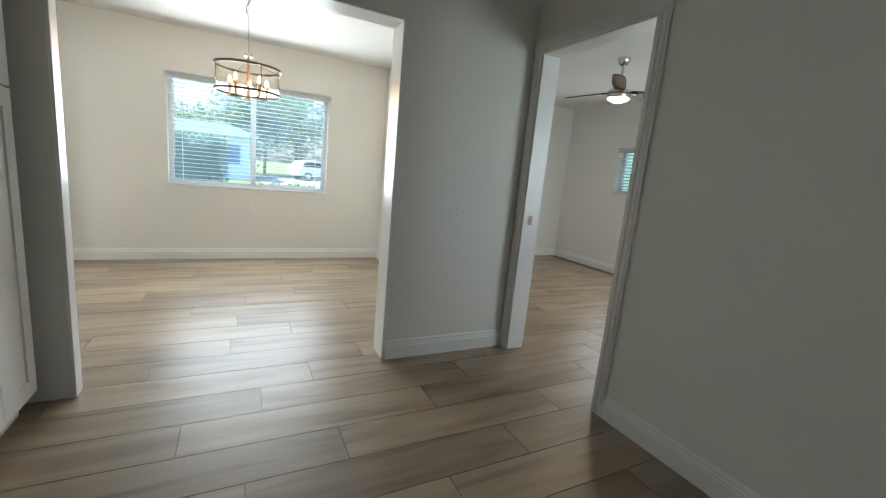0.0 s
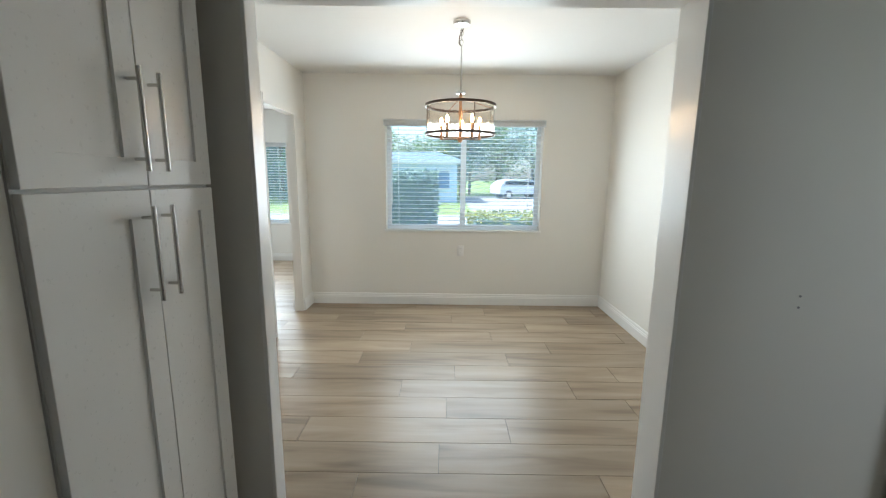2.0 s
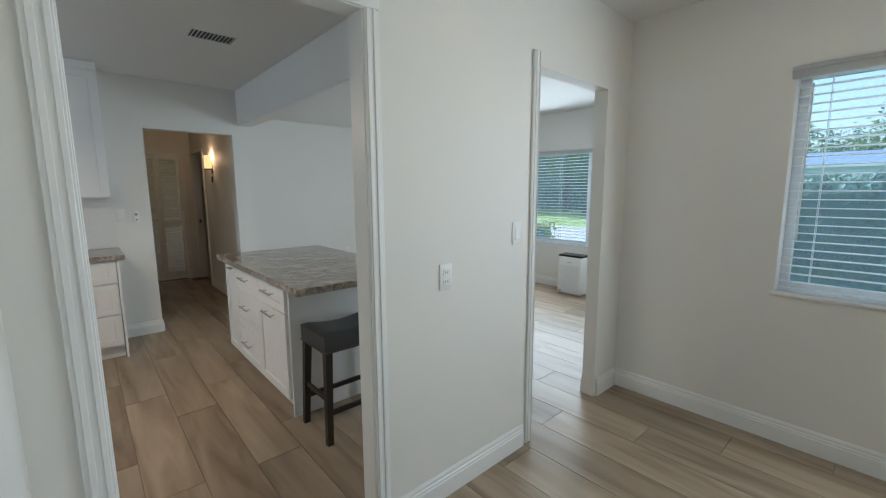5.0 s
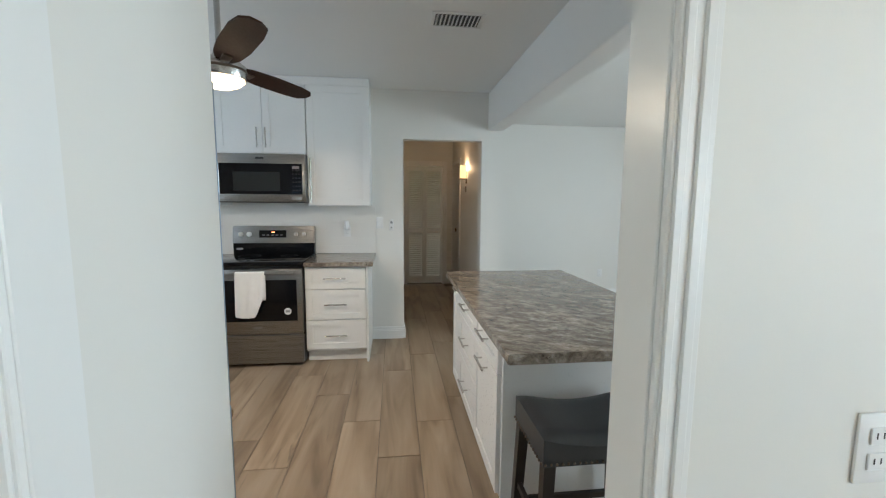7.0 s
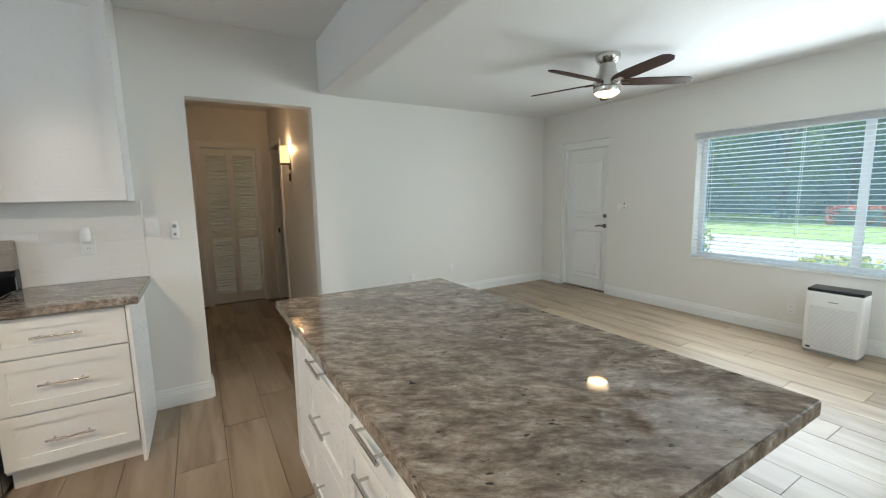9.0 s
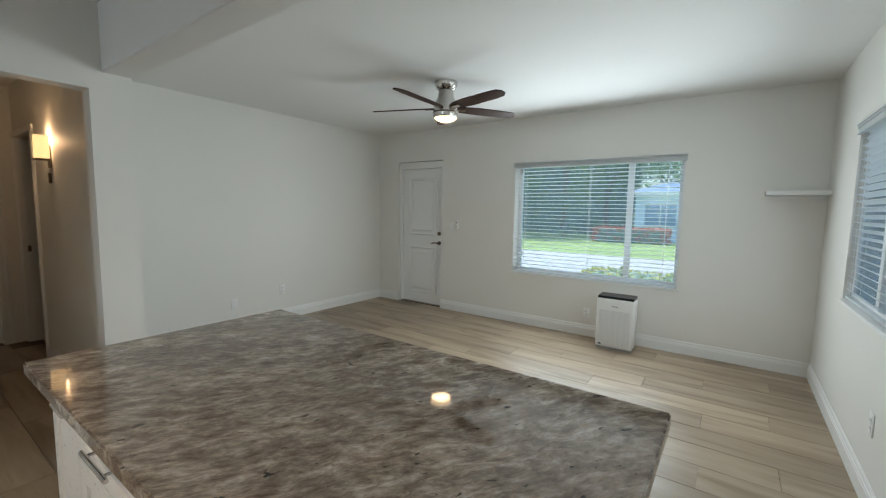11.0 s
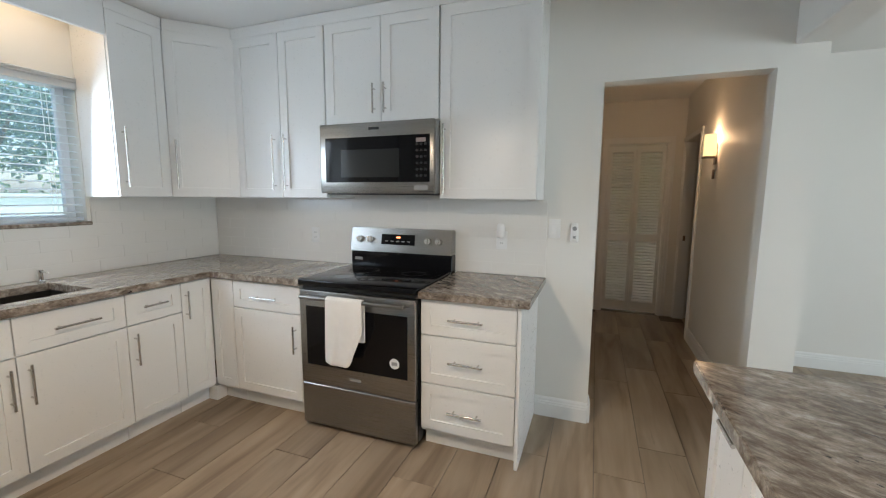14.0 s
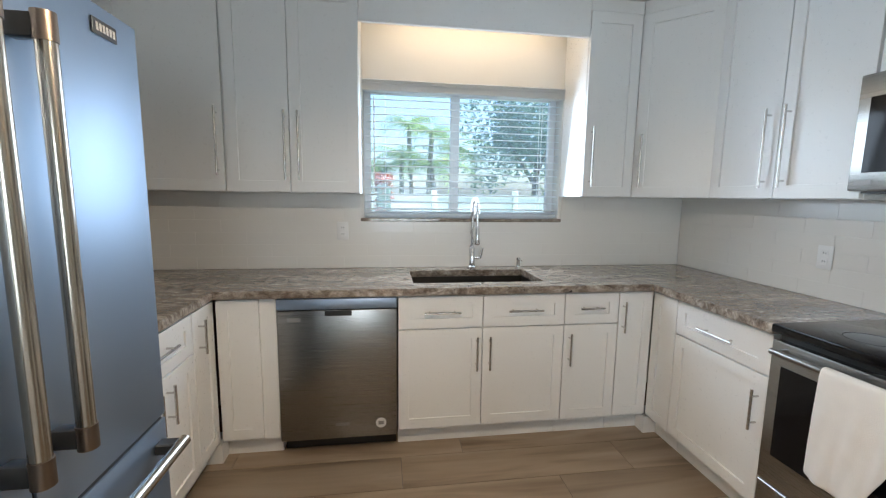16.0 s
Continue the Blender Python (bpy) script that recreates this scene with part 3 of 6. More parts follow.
        for dy in (-0.025, 0.025):
            rod(cord, (x, yb + dy, z0 + 0.03), (x, yb + dy, z1 - 0.05), 0.0016, sides=6)
        part("ladder_cord", cord, BLIND, b)
    xw = x0 + 0.07 if cord_side < 0 else x1 - 0.07
    part("tilt_wand", rod(bmesh.new(), (xw, yb + 0.036, z1 - 0.09), (xw, yb + 0.036, z1 - 0.75 * (z1 - z0)), 0.004, sides=8), PLASTIC, b)
    return w


at(0, 5.385, 0, 180)
window("window_1", -6.33, -4.60, 0.872, 2.07, 0.165, 0.5, tilt=1)
at(0, 7.8, 0, 180)
window("window_2", -2.566, -0.735, 0.655, 2.0, 0.18, 0.28, tilt=2)
at(3.63, 0, 0, 90)
window("window_4", 5.60, 6.85, 0.87, 2.01, 0.09, 0.5, tilt=30)
at(0, 0, 0, 0)
window("window_3", 0.955, 2.285, 1.24, 2.10, 0.16, 0.54, sill=GRANITE, tilt=-7)
at(10.45, 0, 0, 90)
window("window_5", 3.665, 4.365, 1.215, 1.875, 0.15, 0.5)
# unseen window added where the extra bedroom light comes in
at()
window("unseen_window_6", 8.25, 9.55, 0.9, 2.0, 0.15, 0.5)


# ---- cabinets ----
def pull(parent, x, z, y, length, upright):
    """A bar pull on two posts."""
    bm = bmesh.new()
    d = Vector((0, 0, 1)) if upright else Vector((1, 0, 0))
    c = Vector((x, y + 0.032, z))
    rod(bm, c - d * length / 2, c + d * length / 2, 0.006, sides=10)
    for s in (-1, 1):
        p = c + d * s * (length / 2 - 0.03)
        rod(bm, p, p - Vector((0, 0.034, 0)), 0.0045, sides=8)
    return part("handle", bm, SATIN, parent, "brushed nickel bar pull", smooth=True)


def front(parent, name, x0, x1, z0, z1, y, handle=None, rail=0.055, mat=None):
    """A shaker door or drawer front: four members round a recessed panel. handle: (x, z, length, upright)."""
    bm = bmesh.new()
    g, t, deep = 0.0016, 0.019, 0.008
    a, b, c, d = x0 + g, x1 - g, z0 + g, z1 - g
    r, s = min(rail, (d - c) * 0.3), min(rail, (b - a) * 0.3)
    e = 0.0012
    def ring(u0, u1, w0, w1, yy):
        return [bm.verts.new(p) for p in ((u0, yy, w0), (u1, yy, w0), (u1, yy, w1), (u0, yy, w1))]
    rings = [ring(a, b, c, d, y), ring(a, b, c, d, y + t - e), ring(a + e, b - e, c + e, d - e, y + t), ring(a + s, b - s, c + r, d - r, y + t),
             ring(a + s + 0.001, b - s - 0.001, c + r + 0.001, d - r - 0.001, y + t - deep)]
    for p, q in zip(rings, rings[1:]):
        for k in range(4):
            bm.faces.new((p[k], p[(k + 1) % 4], q[(k + 1) % 4], q[k]))
    bm.faces.new(rings[0][::-1])
    bm.faces.new(rings[-1])
    ob = part(name, bm, mat or CAB, parent)
    if handle:
        hx, hz, length, upright = handle
        pull(ob, hx, hz, y + t, length, upright)
    return ob


def base_cabinet(label, w, fronts, depth=0.60, toe=True, group="base cabinets", height=0.874):
    """A base unit at the local origin: body, toe kick and the fronts (kind, x0, x1, z0, z1, handle)."""
    c = thing("base_cabinet", label, "cabinet", group, base=(w / 2, depth / 2, 0))
    body = bmesh.new()
    box(body, 0.001, 0.003, 0.105, w - 0.001, depth, height)
    part("body", body, CAB, c)
    if toe:
        block("toe_kick", 0.001, 0.01, 0.0, w - 0.001, depth - 0.055, 0.104, CAB, c)
    for kind, x0, x1, z0, z1, h in fronts:
        front(c, kind, x0, x1, z0, z1, depth + 0.001, h)
    return c


def upper_cabinet(label, w, z0, z1, doors, depth=0.31, group="wall cabinets"):
    c = thing("wall_cabinet", label, "cabinet", group, base=(w / 2, depth / 2, z0))
    block("body", 0.001, 0.003, z0, w - 0.001, depth, z1, CAB, c)
    for x0, x1, h in doors:
        front(c, "door", max(x0, 0.003), min(x1, w - 0.003), z0 + 0.002, z1 + 0.0006, depth + 0.001, h, rail=0.06)
    return c


D0, D1, T0, T1 = 0.12, 0.683, 0.688, 0.866   # door and drawer heights

# south run, fronts face the room
def south(x):
    at(x, 0, 0, 0)


south(0.622)
base_cabinet("narrow white shaker corner cabinet beside the sink cabinet", 0.208, [("door", 0.0, 0.208, D0, T1, (0.183, 0.725, 0.18, True))])
south(0.832)
base_cabinet("white shaker cabinet with a drawer above a narrow door", 0.323, [("drawer_front", 0, 0.323, T0, T1, (0.173, 0.781, 0.14, False)), ("door", 0, 0.323, D0, D1, (0.29, 0.547, 0.185, True))])
south(1.157)
sink_cab = base_cabinet("wide white shaker sink cabinet with two doors", 0.925, [("drawer_front", 0, 0.466, T0, T1, (0.232, 0.779, 0.195, False)), ("drawer_front", 0.468, 0.925, T0, T1, (0.691, 0.779, 0.195, False)),
    ("door", 0, 0.466, D0, D1, (0.428, 0.546, 0.19, True)), ("door", 0.468, 0.925, D0, D1, (0.5, 0.546, 0.19, True))], height=0.64)
block("front_rail", 0.001, 0.575, 0.641, 0.924, 0.60, 0.874, CAB, sink_cab)
south(2.70)
base_cabinet("white shaker corner filler panel beside the dishwasher", 0.285, [("door", 0.078, 0.283, D0, T1, None)])
# west run
def west(y):
    at(0, y, 0, -90)


west(1.355)
base_cabinet("white shaker cabinet with one drawer and one door beside the stove", 0.538, [("drawer_front", 0, 0.538, T0, T1, (0.262, 0.770, 0.2, False)), ("door", 0, 0.538, D0, D1, (0.037, 0.53, 0.175, True))])
west(0.815)
base_cabinet("narrow white filler panel in the cabinet corner", 0.192, [("door", 0, 0.192, D0, T1, None)])
west(2.685)
base_cabinet("white shaker cabinet with three drawers", 0.524, [("drawer_front", 0, 0.524, 0.672, T1, (0.265, 0.77, 0.19, False)), ("drawer_front", 0, 0.524, 0.397, 0.667, (0.262, 0.537, 0.19, False)), ("drawer_front", 0, 0.524, 0.125, 0.392, (0.265, 0.255, 0.19, False))])
at()
structure(block("end_panel", 0.003, 2.688, 0.0, 0.625, 2.706, 0.874, CAB, bevel=0.002), "white end panel of the cabinet run", "panel")
# corner toe blocks
at()
structure(block("toe_block", 0.50, 0.50, 0.0, 0.625, 0.625, 0.103, CAB), "white toe-kick corner block of the base cabinets", "trim")
structure(block("toe_block_east", 2.985, 0.50, 0.0, 3.13, 0.625, 0.103, CAB), "white toe-kick corner block of the base cabinets", "trim")
# east run
def east(y):
    at(3.63, y, 0, 90)


east(0.625)
base_cabinet("narrow white shaker corner cabinet with one door", 0.225, [("door", 0.002, 0.223, D0, T1, (0.165, 0.74, 0.16, True))], depth=0.62)
east(0.852)
base_cabinet("white shaker cabinet beside the refrigerator with a drawer and two doors", 0.56, [("drawer_front", 0, 0.56, T0, T1, (0.28, 0.79, 0.2, False)), ("door", 0, 0.28, D0, D1, (0.235, 0.57, 0.16, True)), ("door", 0.282, 0.56, D0, D1, (0.325, 0.57, 0.16, True))], depth=0.62)

# wall units
UZ, UT = 1.40, 2.475
south(2.289)
upper_cabinet("tall white two-door shaker wall cabinet beside the window", 0.711, UZ, UT, [(0, 0.375, (0.325, 1.654, 0.37, True)), (0.376, 0.711, (0.398, 1.654, 0.37, True))])
south(3.002)
upper_cabinet("tall white one-door shaker wall cabinet", 0.62, UZ, UT, [(0, 0.56, (0.033, 1.665, 0.36, True))])
south(0.62)
upper_cabinet("narrow white shaker wall cabinet between corner and window", 0.332, UZ, UT, [(0, 0.332, (0.29, 1.64, 0.355, True))])
west(1.368)
upper_cabinet("tall white two-door shaker wall cabinet beside the microwave", 0.754, UZ, UT, [(0, 0.364, (0.318, 1.638, 0.37, True)), (0.365, 0.754, (0.415, 1.638, 0.37, True))])
west(2.150)
upper_cabinet("short white two-door wall cabinet above the microwave", 0.780, 1.86, UT, [(0, 0.377, (0.345, 2.0, 0.175, True)), (0.378, 0.780, (0.42, 2.0, 0.175, True))])
west(2.718)
upper_cabinet("wide white one-door shaker wall cabinet", 0.566, UZ, UT, [(0, 0.566, (0.532, 1.63, 0.40, True))])


def corner_cabinet():
    """The diagonal wall unit in the corner."""
    at()
    c = thing("corner_cabinet", "white diagonal corner wall cabinet with one door", "cabinet", "wall cabinets", base=(0.2, 0.2, UZ))
    bm = bmesh.new()
    plan = ((0.004, 0.004), (0.613, 0.004), (0.613, 0.31), (0.31, 0.612), (0.004, 0.612))
    low = [bm.verts.new((x, y, UZ)) for x, y in plan]
    top = [bm.verts.new((x, y, UT)) for x, y in plan]
    bm.faces.new(low[::-1])
    bm.faces.new(top)
    for k in range(5):
        bm.faces.new((low[k], low[(k + 1) % 5], top[(k + 1) % 5], top[k]))
    part("body", bm, CAB, c)
    at(0.31, 0.612, 0, -45)
    L = math.hypot(0.303, 0.302)
    front(c, "door", 0.007, L - 0.007, UZ + 0.002, UT + 0.0006, 0.001, (L - 0.05, 1.62, 0.32, True), rail=0.06)
    at()


corner_cabinet()


def crown():
    bm = bmesh.new()
    box(bm, 2.289, 0.003, UT, 3.62, 0.331, H - 0.004, 0.001)
    box(bm, 0.62, 0.003, UT, 0.952, 0.331, H - 0.004, 0.001)
    box(bm, 0.003, 0.61, UT, 0.331, 2.718, H - 0.004, 0.001)
    plan = ((0.004, 0.004), (0.618, 0.004), (0.618, 0.336), (0.336, 0.608), (0.004, 0.608))
    low, top = [bm.verts.new((u, v, UT)) for u, v in plan], [bm.verts.new((u, v, H - 0.004)) for u, v in plan]
    bm.faces.new(low[::-1])
    bm.faces.new(top)
    for k in range(5):
        bm.faces.new((low[k], low[(k + 1) % 5], top[(k + 1) % 5], top[k]))
    part_ob = part("cabinet_trim", bm, CAB)
    structure(part_ob, "white filler board between cabinets and ceiling", "trim")
    b2 = bmesh.new()
    box(b2, 0.954, 0.308, 2.325, 2.287, 0.332, H - 0.004, 0.003)
    structure(part("window_header", b2, CAB), "white board spanning the cabinets above the sink window", "trim")


crown()


# ---- counters, sink and splashback ----
def counter(name, label, areas, z=0.875, top=0.915, stone=GRANITE):
    """One slab over several rectangles that touch."""
    bm = bmesh.new()
    us, vs = sorted({q for b in areas for q in (b[0], b[2])}), sorted({q for b in areas for q in (b[1], b[3])})
    def solid(i, j):
        if not (0 <= i < len(us) - 1 and 0 <= j < len(vs) - 1):
            return False
        u, v = (us[i] + us[i + 1]) / 2, (vs[j] + vs[j + 1]) / 2
        return any(b[0] < u < b[2] and b[1] < v < b[3] for b in areas)
    made = {}
    def vert(u, v, h):
        key = (u, v, h)
        if key not in made:
            made[key] = bm.verts.new(key)
        return made[key]
    for i in range(len(us) - 1):
        for j in range(len(vs) - 1):
            if solid(i, j):
                a, b, c, d = us[i], us[i + 1], vs[j], vs[j + 1]
                bm.faces.new((vert(a, c, top), vert(b, c, top), vert(b, d, top), vert(a, d, top)))
                bm.faces.new((vert(a, c, z), vert(a, d, z), vert(b, d, z), vert(b, c, z)))
                for di, dj, (p, q) in ((-1, 0, ((a, c), (a, d))), (1, 0, ((b, c), (b, d))), (0, -1, ((a, c), (b, c))), (0, 1, ((a, d), (b, d)))):
                    if not solid(i + di, j + dj):
                        bm.faces.new((vert(*p, z), vert(*q, z), vert(*q, top), vert(*p, top)))
    bmesh.ops.recalc_face_normals(bm, faces=bm.faces[:])
    sharp = [e for e in bm.edges if len(e.link_faces) == 2 and e.calc_face_angle(0) > 1.0]
    bmesh.ops.bevel(bm, geom=sharp, offset=0.004, segments=2, affect="EDGES")
    return tagged(part(name, bm, stone, smooth=True), label, "countertop")


counter("countertop", "polished grey-brown veined granite worktop with a sink cutout", [
    (0.003, 0.003, 0.652, 1.378), (0.652, 0.003, 1.25, 0.652), (1.25, 0.003, 1.995, 0.145), (1.25, 0.515, 1.995, 0.652), (1.995, 0.003, 2.978, 0.652), (2.978, 0.003, 3.627, 1.415)], stone=GRANITE_RUN)
counter("countertop", "short polished granite worktop beside the stove", [(0.003, 2.160, 0.660, 2.750)])


def sink():
    s = thing("sink", "undermounted stainless steel sink basin", "sink", base=(1.66, 0.32, 0.66))
    bm = bmesh.new()
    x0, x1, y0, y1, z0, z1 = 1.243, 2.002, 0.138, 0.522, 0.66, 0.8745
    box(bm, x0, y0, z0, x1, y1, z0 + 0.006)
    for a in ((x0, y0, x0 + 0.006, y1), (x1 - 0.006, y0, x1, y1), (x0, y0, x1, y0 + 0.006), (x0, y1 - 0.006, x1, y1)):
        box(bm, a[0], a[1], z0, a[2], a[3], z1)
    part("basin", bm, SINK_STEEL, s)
    part("drain", lathe(bmesh.new(), [(0.045, 0.0), (0.045, 0.004), (0.03, 0.002), (0.0001, 0.002)], 20, (1.66, 0.3, 0.666)), CHROME, s, smooth=True)
    f = thing("faucet", "chrome spring-neck kitchen faucet behind the sink", "faucet", base=(1.575, 0.075, 0.915))
    part("base", lathe(bmesh.new(), [(0.028, 0), (0.028, 0.012), (0.021, 0.02), (0.021, 0.13), (0.016, 0.14), (0.012, 0.15)], 20, (1.575, 0.075, 0.915)), CHROME, f, smooth=True)
    arc = [(1.575, 0.075, 1.06)] + [(1.575, 0.075 + 0.07 * (1 - math.cos(t)), 1.28 + 0.09 * math.sin(t)) for t in [k * math.pi / 10 for k in range(11)]] + [(1.575, 0.215, 1.2)]
    part("neck", tube(bmesh.new(), arc, 0.010, 10), CHROME, f, smooth=True)
    spring = bmesh.new()
    pts = []
    for k in range(180):
        u = k / 179 * (len(arc) - 2)
        i = min(int(u), len(arc) - 2)
        p = Vector(arc[i]).lerp(Vector(arc[i + 1]), u - i)
        ang = k * 0.85
        tang = (Vector(arc[i + 1]) - Vector(arc[i])).normalized()
        side = Vector((1, 0, 0))
        up = tang.cross(side)
        pts.append(p + side * 0.0155 * math.cos(ang) + up * 0.0155 * math.sin(ang))
    tube(spring, pts, 0.0024, 5)
    part("spring", spring, CHROME, f, smooth=True)
    part("spray_head", lathe(bmesh.new(), [(0.018, 0), (0.021, 0.01), (0.015, 0.05), (0.014, 0.11), (0.01, 0.12)], 18, (1.575, 0.215, 1.09)), CHROME, f, smooth=True)
    part("lever", tube(bmesh.new(), [(1.555, 0.075, 0.985), (1.52, 0.08, 0.985), (1.505, 0.085, 1.055)], 0.0075, 10), CHROME, f, smooth=True)
    part("holder_arm", tube(bmesh.new(), [(1.575, 0.075, 1.13), (1.575, 0.215, 1.13)], 0.006, 8), CHROME, f, smooth=True)
    d = thing("soap_dispenser", "small chrome soap dispenser beside the faucet", "dispenser", base=(1.255, 0.08, 0.915))
    part("pump", lathe(bmesh.new(), [(0.02, 0), (0.02, 0.008), (0.011, 0.014), (0.011, 0.05), (0.014, 0.054), (0.014, 0.07), (0.004, 0.074)], 16, (1.255, 0.08, 0.915)), CHROME, d, smooth=True)
    part("spout", rod(bmesh.new(), (1.255, 0.08, 0.978), (1.255, 0.15, 0.974), 0.006, 0.004, 8), CHROME, d, smooth=True)


sink()


def splashback(name, axis, a0, a1, z1, skip=None):
    """White tiles 0.30 by 0.078 m in running bond on the wall, each a piece of its own."""
    bm = bmesh.new()
    if axis == "x":
        box(bm, a0, 0.0005, 0.916, a1, 0.0072, z1) if not skip else (box(bm, a0, 0.0005, 0.916, a1, 0.0072, skip[2]), box(bm, a0, 0.0005, skip[2], skip[0], 0.0072, z1), box(bm, skip[1], 0.0005, skip[2], a1, 0.0072, z1))
    else:
        box(bm, 0.0005, a0, 0.916, 0.0072, a1, z1)
    wall_ob = structure(part(name, bm, TILE_GROUT), "splashback of glossy white wall tiles", "splashback")
    meshes, row, z = {}, 0, 0.917
    while z < z1 - 0.02:
        h = min(0.077, z1 - z)
        a = a0 - (0.15 if row % 2 else 0)
        while a < a1 - 0.005:
            u0, u1 = max(a, a0), min(a + 0.3, a1)
            a += 0.3
            spans = [(u0, u1)]
            if skip and z + h > skip[2] + 0.01:
                spans = [(p, q) for p, q in ((u0, min(u1, skip[0])), (max(u0, skip[1]), u1)) if q - p > 0.01]
            for p, q in spans:
                key = (round(q - p, 3), round(h, 3))
                if key not in meshes:
                    w, hh = key
                    t = box(bmesh.new(), -w / 2 + 0.0006, 0, -hh / 2 + 0.0006, w / 2 - 0.0006, 0.0075, hh / 2 - 0.0006, 0.0006)
                    me = bpy.data.meshes.new("tile")
                    t.to_mesh(me)
                    t.free()
                    me.materials.append(TILE)
                    meshes[key] = me
                ob = new("tile", meshes[key])
                ob.parent = wall_ob
                c = (p + q) / 2
                ob.matrix_basis = pose(c, 0.001, z + h / 2) if axis == "x" else pose(0.001, c, z + h / 2, 0, 0, -90)
        z += 0.078
        row += 1


at()
splashback("splashback_south", "x", 0.012, 3.62, 1.398, (0.935, 2.305, 1.22))
splashback("splashback_west", "y", 0.0, 2.745, 1.398)


# ---- appliances ----
def dishwasher():
    at(2.086, 0, 0, 0)
    w = 0.610
    d = thing("dishwasher", "stainless steel built-in dishwasher under the worktop", "dishwasher", base=(w / 2, 0.3, 0))
    block("tub", 0.004, 0.01, 0.10, w - 0.004, 0.575, 0.872, BLACK, d)
    block("toe_panel", 0.006, 0.02, 0.0, w - 0.006, 0.53, 0.099, BLACK, d)
    door = part("door", box(bmesh.new(), 0.003, 0.576, 0.098, w - 0.003, 0.628, 0.805, 0.006, 2), STEEL, d, smooth=True)
    top = bmesh.new()
    box(top, 0.003, 0.576, 0.809, w - 0.003, 0.635, 0.868, 0.008, 2)
    part("control_panel", top, STEEL_SKY_TINT, d, smooth=True)
    block("pocket_handle", 0.235, 0.6285, 0.775, 0.37, 0.6315, 0.802, BLACK, door, bevel=0.001)
    block("badge", 0.49, 0.6285, 0.748, 0.555, 0.6305, 0.768, GREY_PLASTIC, door)
    block("name_plate", 0.255, 0.6285, 0.172, 0.325, 0.631, 0.186, GREY_PLASTIC, door)
    rod_ = rod(bmesh.new(), (0.088, 0.6282, 0.175), (0.088, 0.6298, 0.175), 0.028, sides=28)
    st = part("round_sticker", rod_, PLASTIC, door)
    part("sticker_mark", box(bmesh.new(), 0.074, 0.6299, 0.165, 0.102, 0.6304, 0.185), GREY_PLASTIC, st)
    at()


def stove():
    at(0, 2.153, 0, -90)
    w = 0.768
    s = thing("stove", "stainless steel electric range with black glass cooktop", "stove", base=(w / 2, 0.33, 0))
    body = bmesh.new()
    box(body, 0.004, 0.02, 0.03, w - 0.004, 0.625, 0.89)
    part("body", body, BLACK, s)
    for x in (0.05, w - 0.05):
        for y in (0.08, 0.56):
            part("foot", rod(bmesh.new(), (x, y, 0.0), (x, y, 0.03), 0.018, sides=10), BLACK, s)
    top = bmesh.new()
    box(top, 0.0, 0.09, 0.89, w, 0.672, 0.926, 0.008, 2)
    ck = part("cooktop", top, BLACK_GLASS, s, "glossy black glass cooktop", smooth=True)
    for x, y, r in ((0.2, 0.26, 0.075), (0.2, 0.5, 0.1), (0.56, 0.26, 0.1), (0.56, 0.5, 0.075)):
        ring = bmesh.new()
        lathe(ring, [(r - 0.002, 0), (r - 0.002, 0.0004), (r, 0.0004), (r, 0), (r - 0.002, 0)], 40, (x, y, 0.9262))
        part("burner_ring", ring, KEY_PRINT, ck)
    back = bmesh.new()
    box(back, 0.0, 0.014, 0.89, w, 0.088, 1.03, 0.004)
    part("back_riser", back, BLACK_GLASS, s)
    bg = bmesh.new()
    vs = [bm_v for bm_v in ((0.0, 0.014, 1.03), (w, 0.014, 1.03), (w, 0.105, 1.03), (0.0, 0.105, 1.03), (0.0, 0.014, 1.195), (w, 0.014, 1.195), (w, 0.075, 1.195), (0.0, 0.075, 1.195))]
    v = [bg.verts.new(p) for p in vs]
    for f in ((0, 3, 2, 1), (4, 5, 6, 7), (0, 1, 5, 4), (2, 3, 7, 6), (1, 2, 6, 5), (3, 0, 4, 7)):
        bg.faces.new([v[k] for k in f])
    bmesh.ops.bevel(bg, geom=bg.edges[:], offset=0.006, segments=2, affect="EDGES")
    cp = part("control_panel", bg, STEEL, s, smooth=True)
    def on_panel(x, z, out):
        return Vector((x, 0.105 - 0.03 * (z - 1.03) / 0.165 + out, z))
    dp = bmesh.new()
    a, b, c, d = on_panel(0.267, 1.085, 0), on_panel(0.52, 1.085, 0), on_panel(0.52, 1.155, 0), on_panel(0.267, 1.155, 0)
    o = Vector((0, 0.004, 0))
    q = [dp.verts.new(p) for p in (a, b, c, d, a + o, b + o, c + o, d + o)]
    for f in ((0, 1, 2, 3), (4, 5, 6, 7), (0, 1, 5, 4), (1, 2, 6, 5), (2, 3, 7, 6), (3, 0, 4, 7)):
        dp.faces.new([q[k] for k in f])
    disp = part("display", dp, BLACK_GLASS, cp, "black clock display")
    for k in range(5):
        m = on_panel(0.30 + k * 0.042, 1.105, 0.0045)
        part("button", box(bmesh.new(), m.x, m.y - 0.002, m.z, m.x + 0.022, m.y + 0.0006, m.z + 0.007), GREY_PLASTIC, disp)
    m = on_panel(0.375, 1.13, 0.0045)
    part("clock_digits", box(bmesh.new(), m.x, m.y - 0.002, m.z, m.x + 0.03, m.y + 0.0006, m.z + 0.011), glowing("clock_digits", (1.0, 0.25, 0.08), 1.5), disp)
    for x in (0.092, 0.168, 0.612, 0.69):
        p = on_panel(x, 1.115, 0)
        kb = bmesh.new()
        rod(kb, p - Vector((0, 0.004, 0)), p + Vector((0, 0.024, 0.004)), 0.024, 0.021, 20)
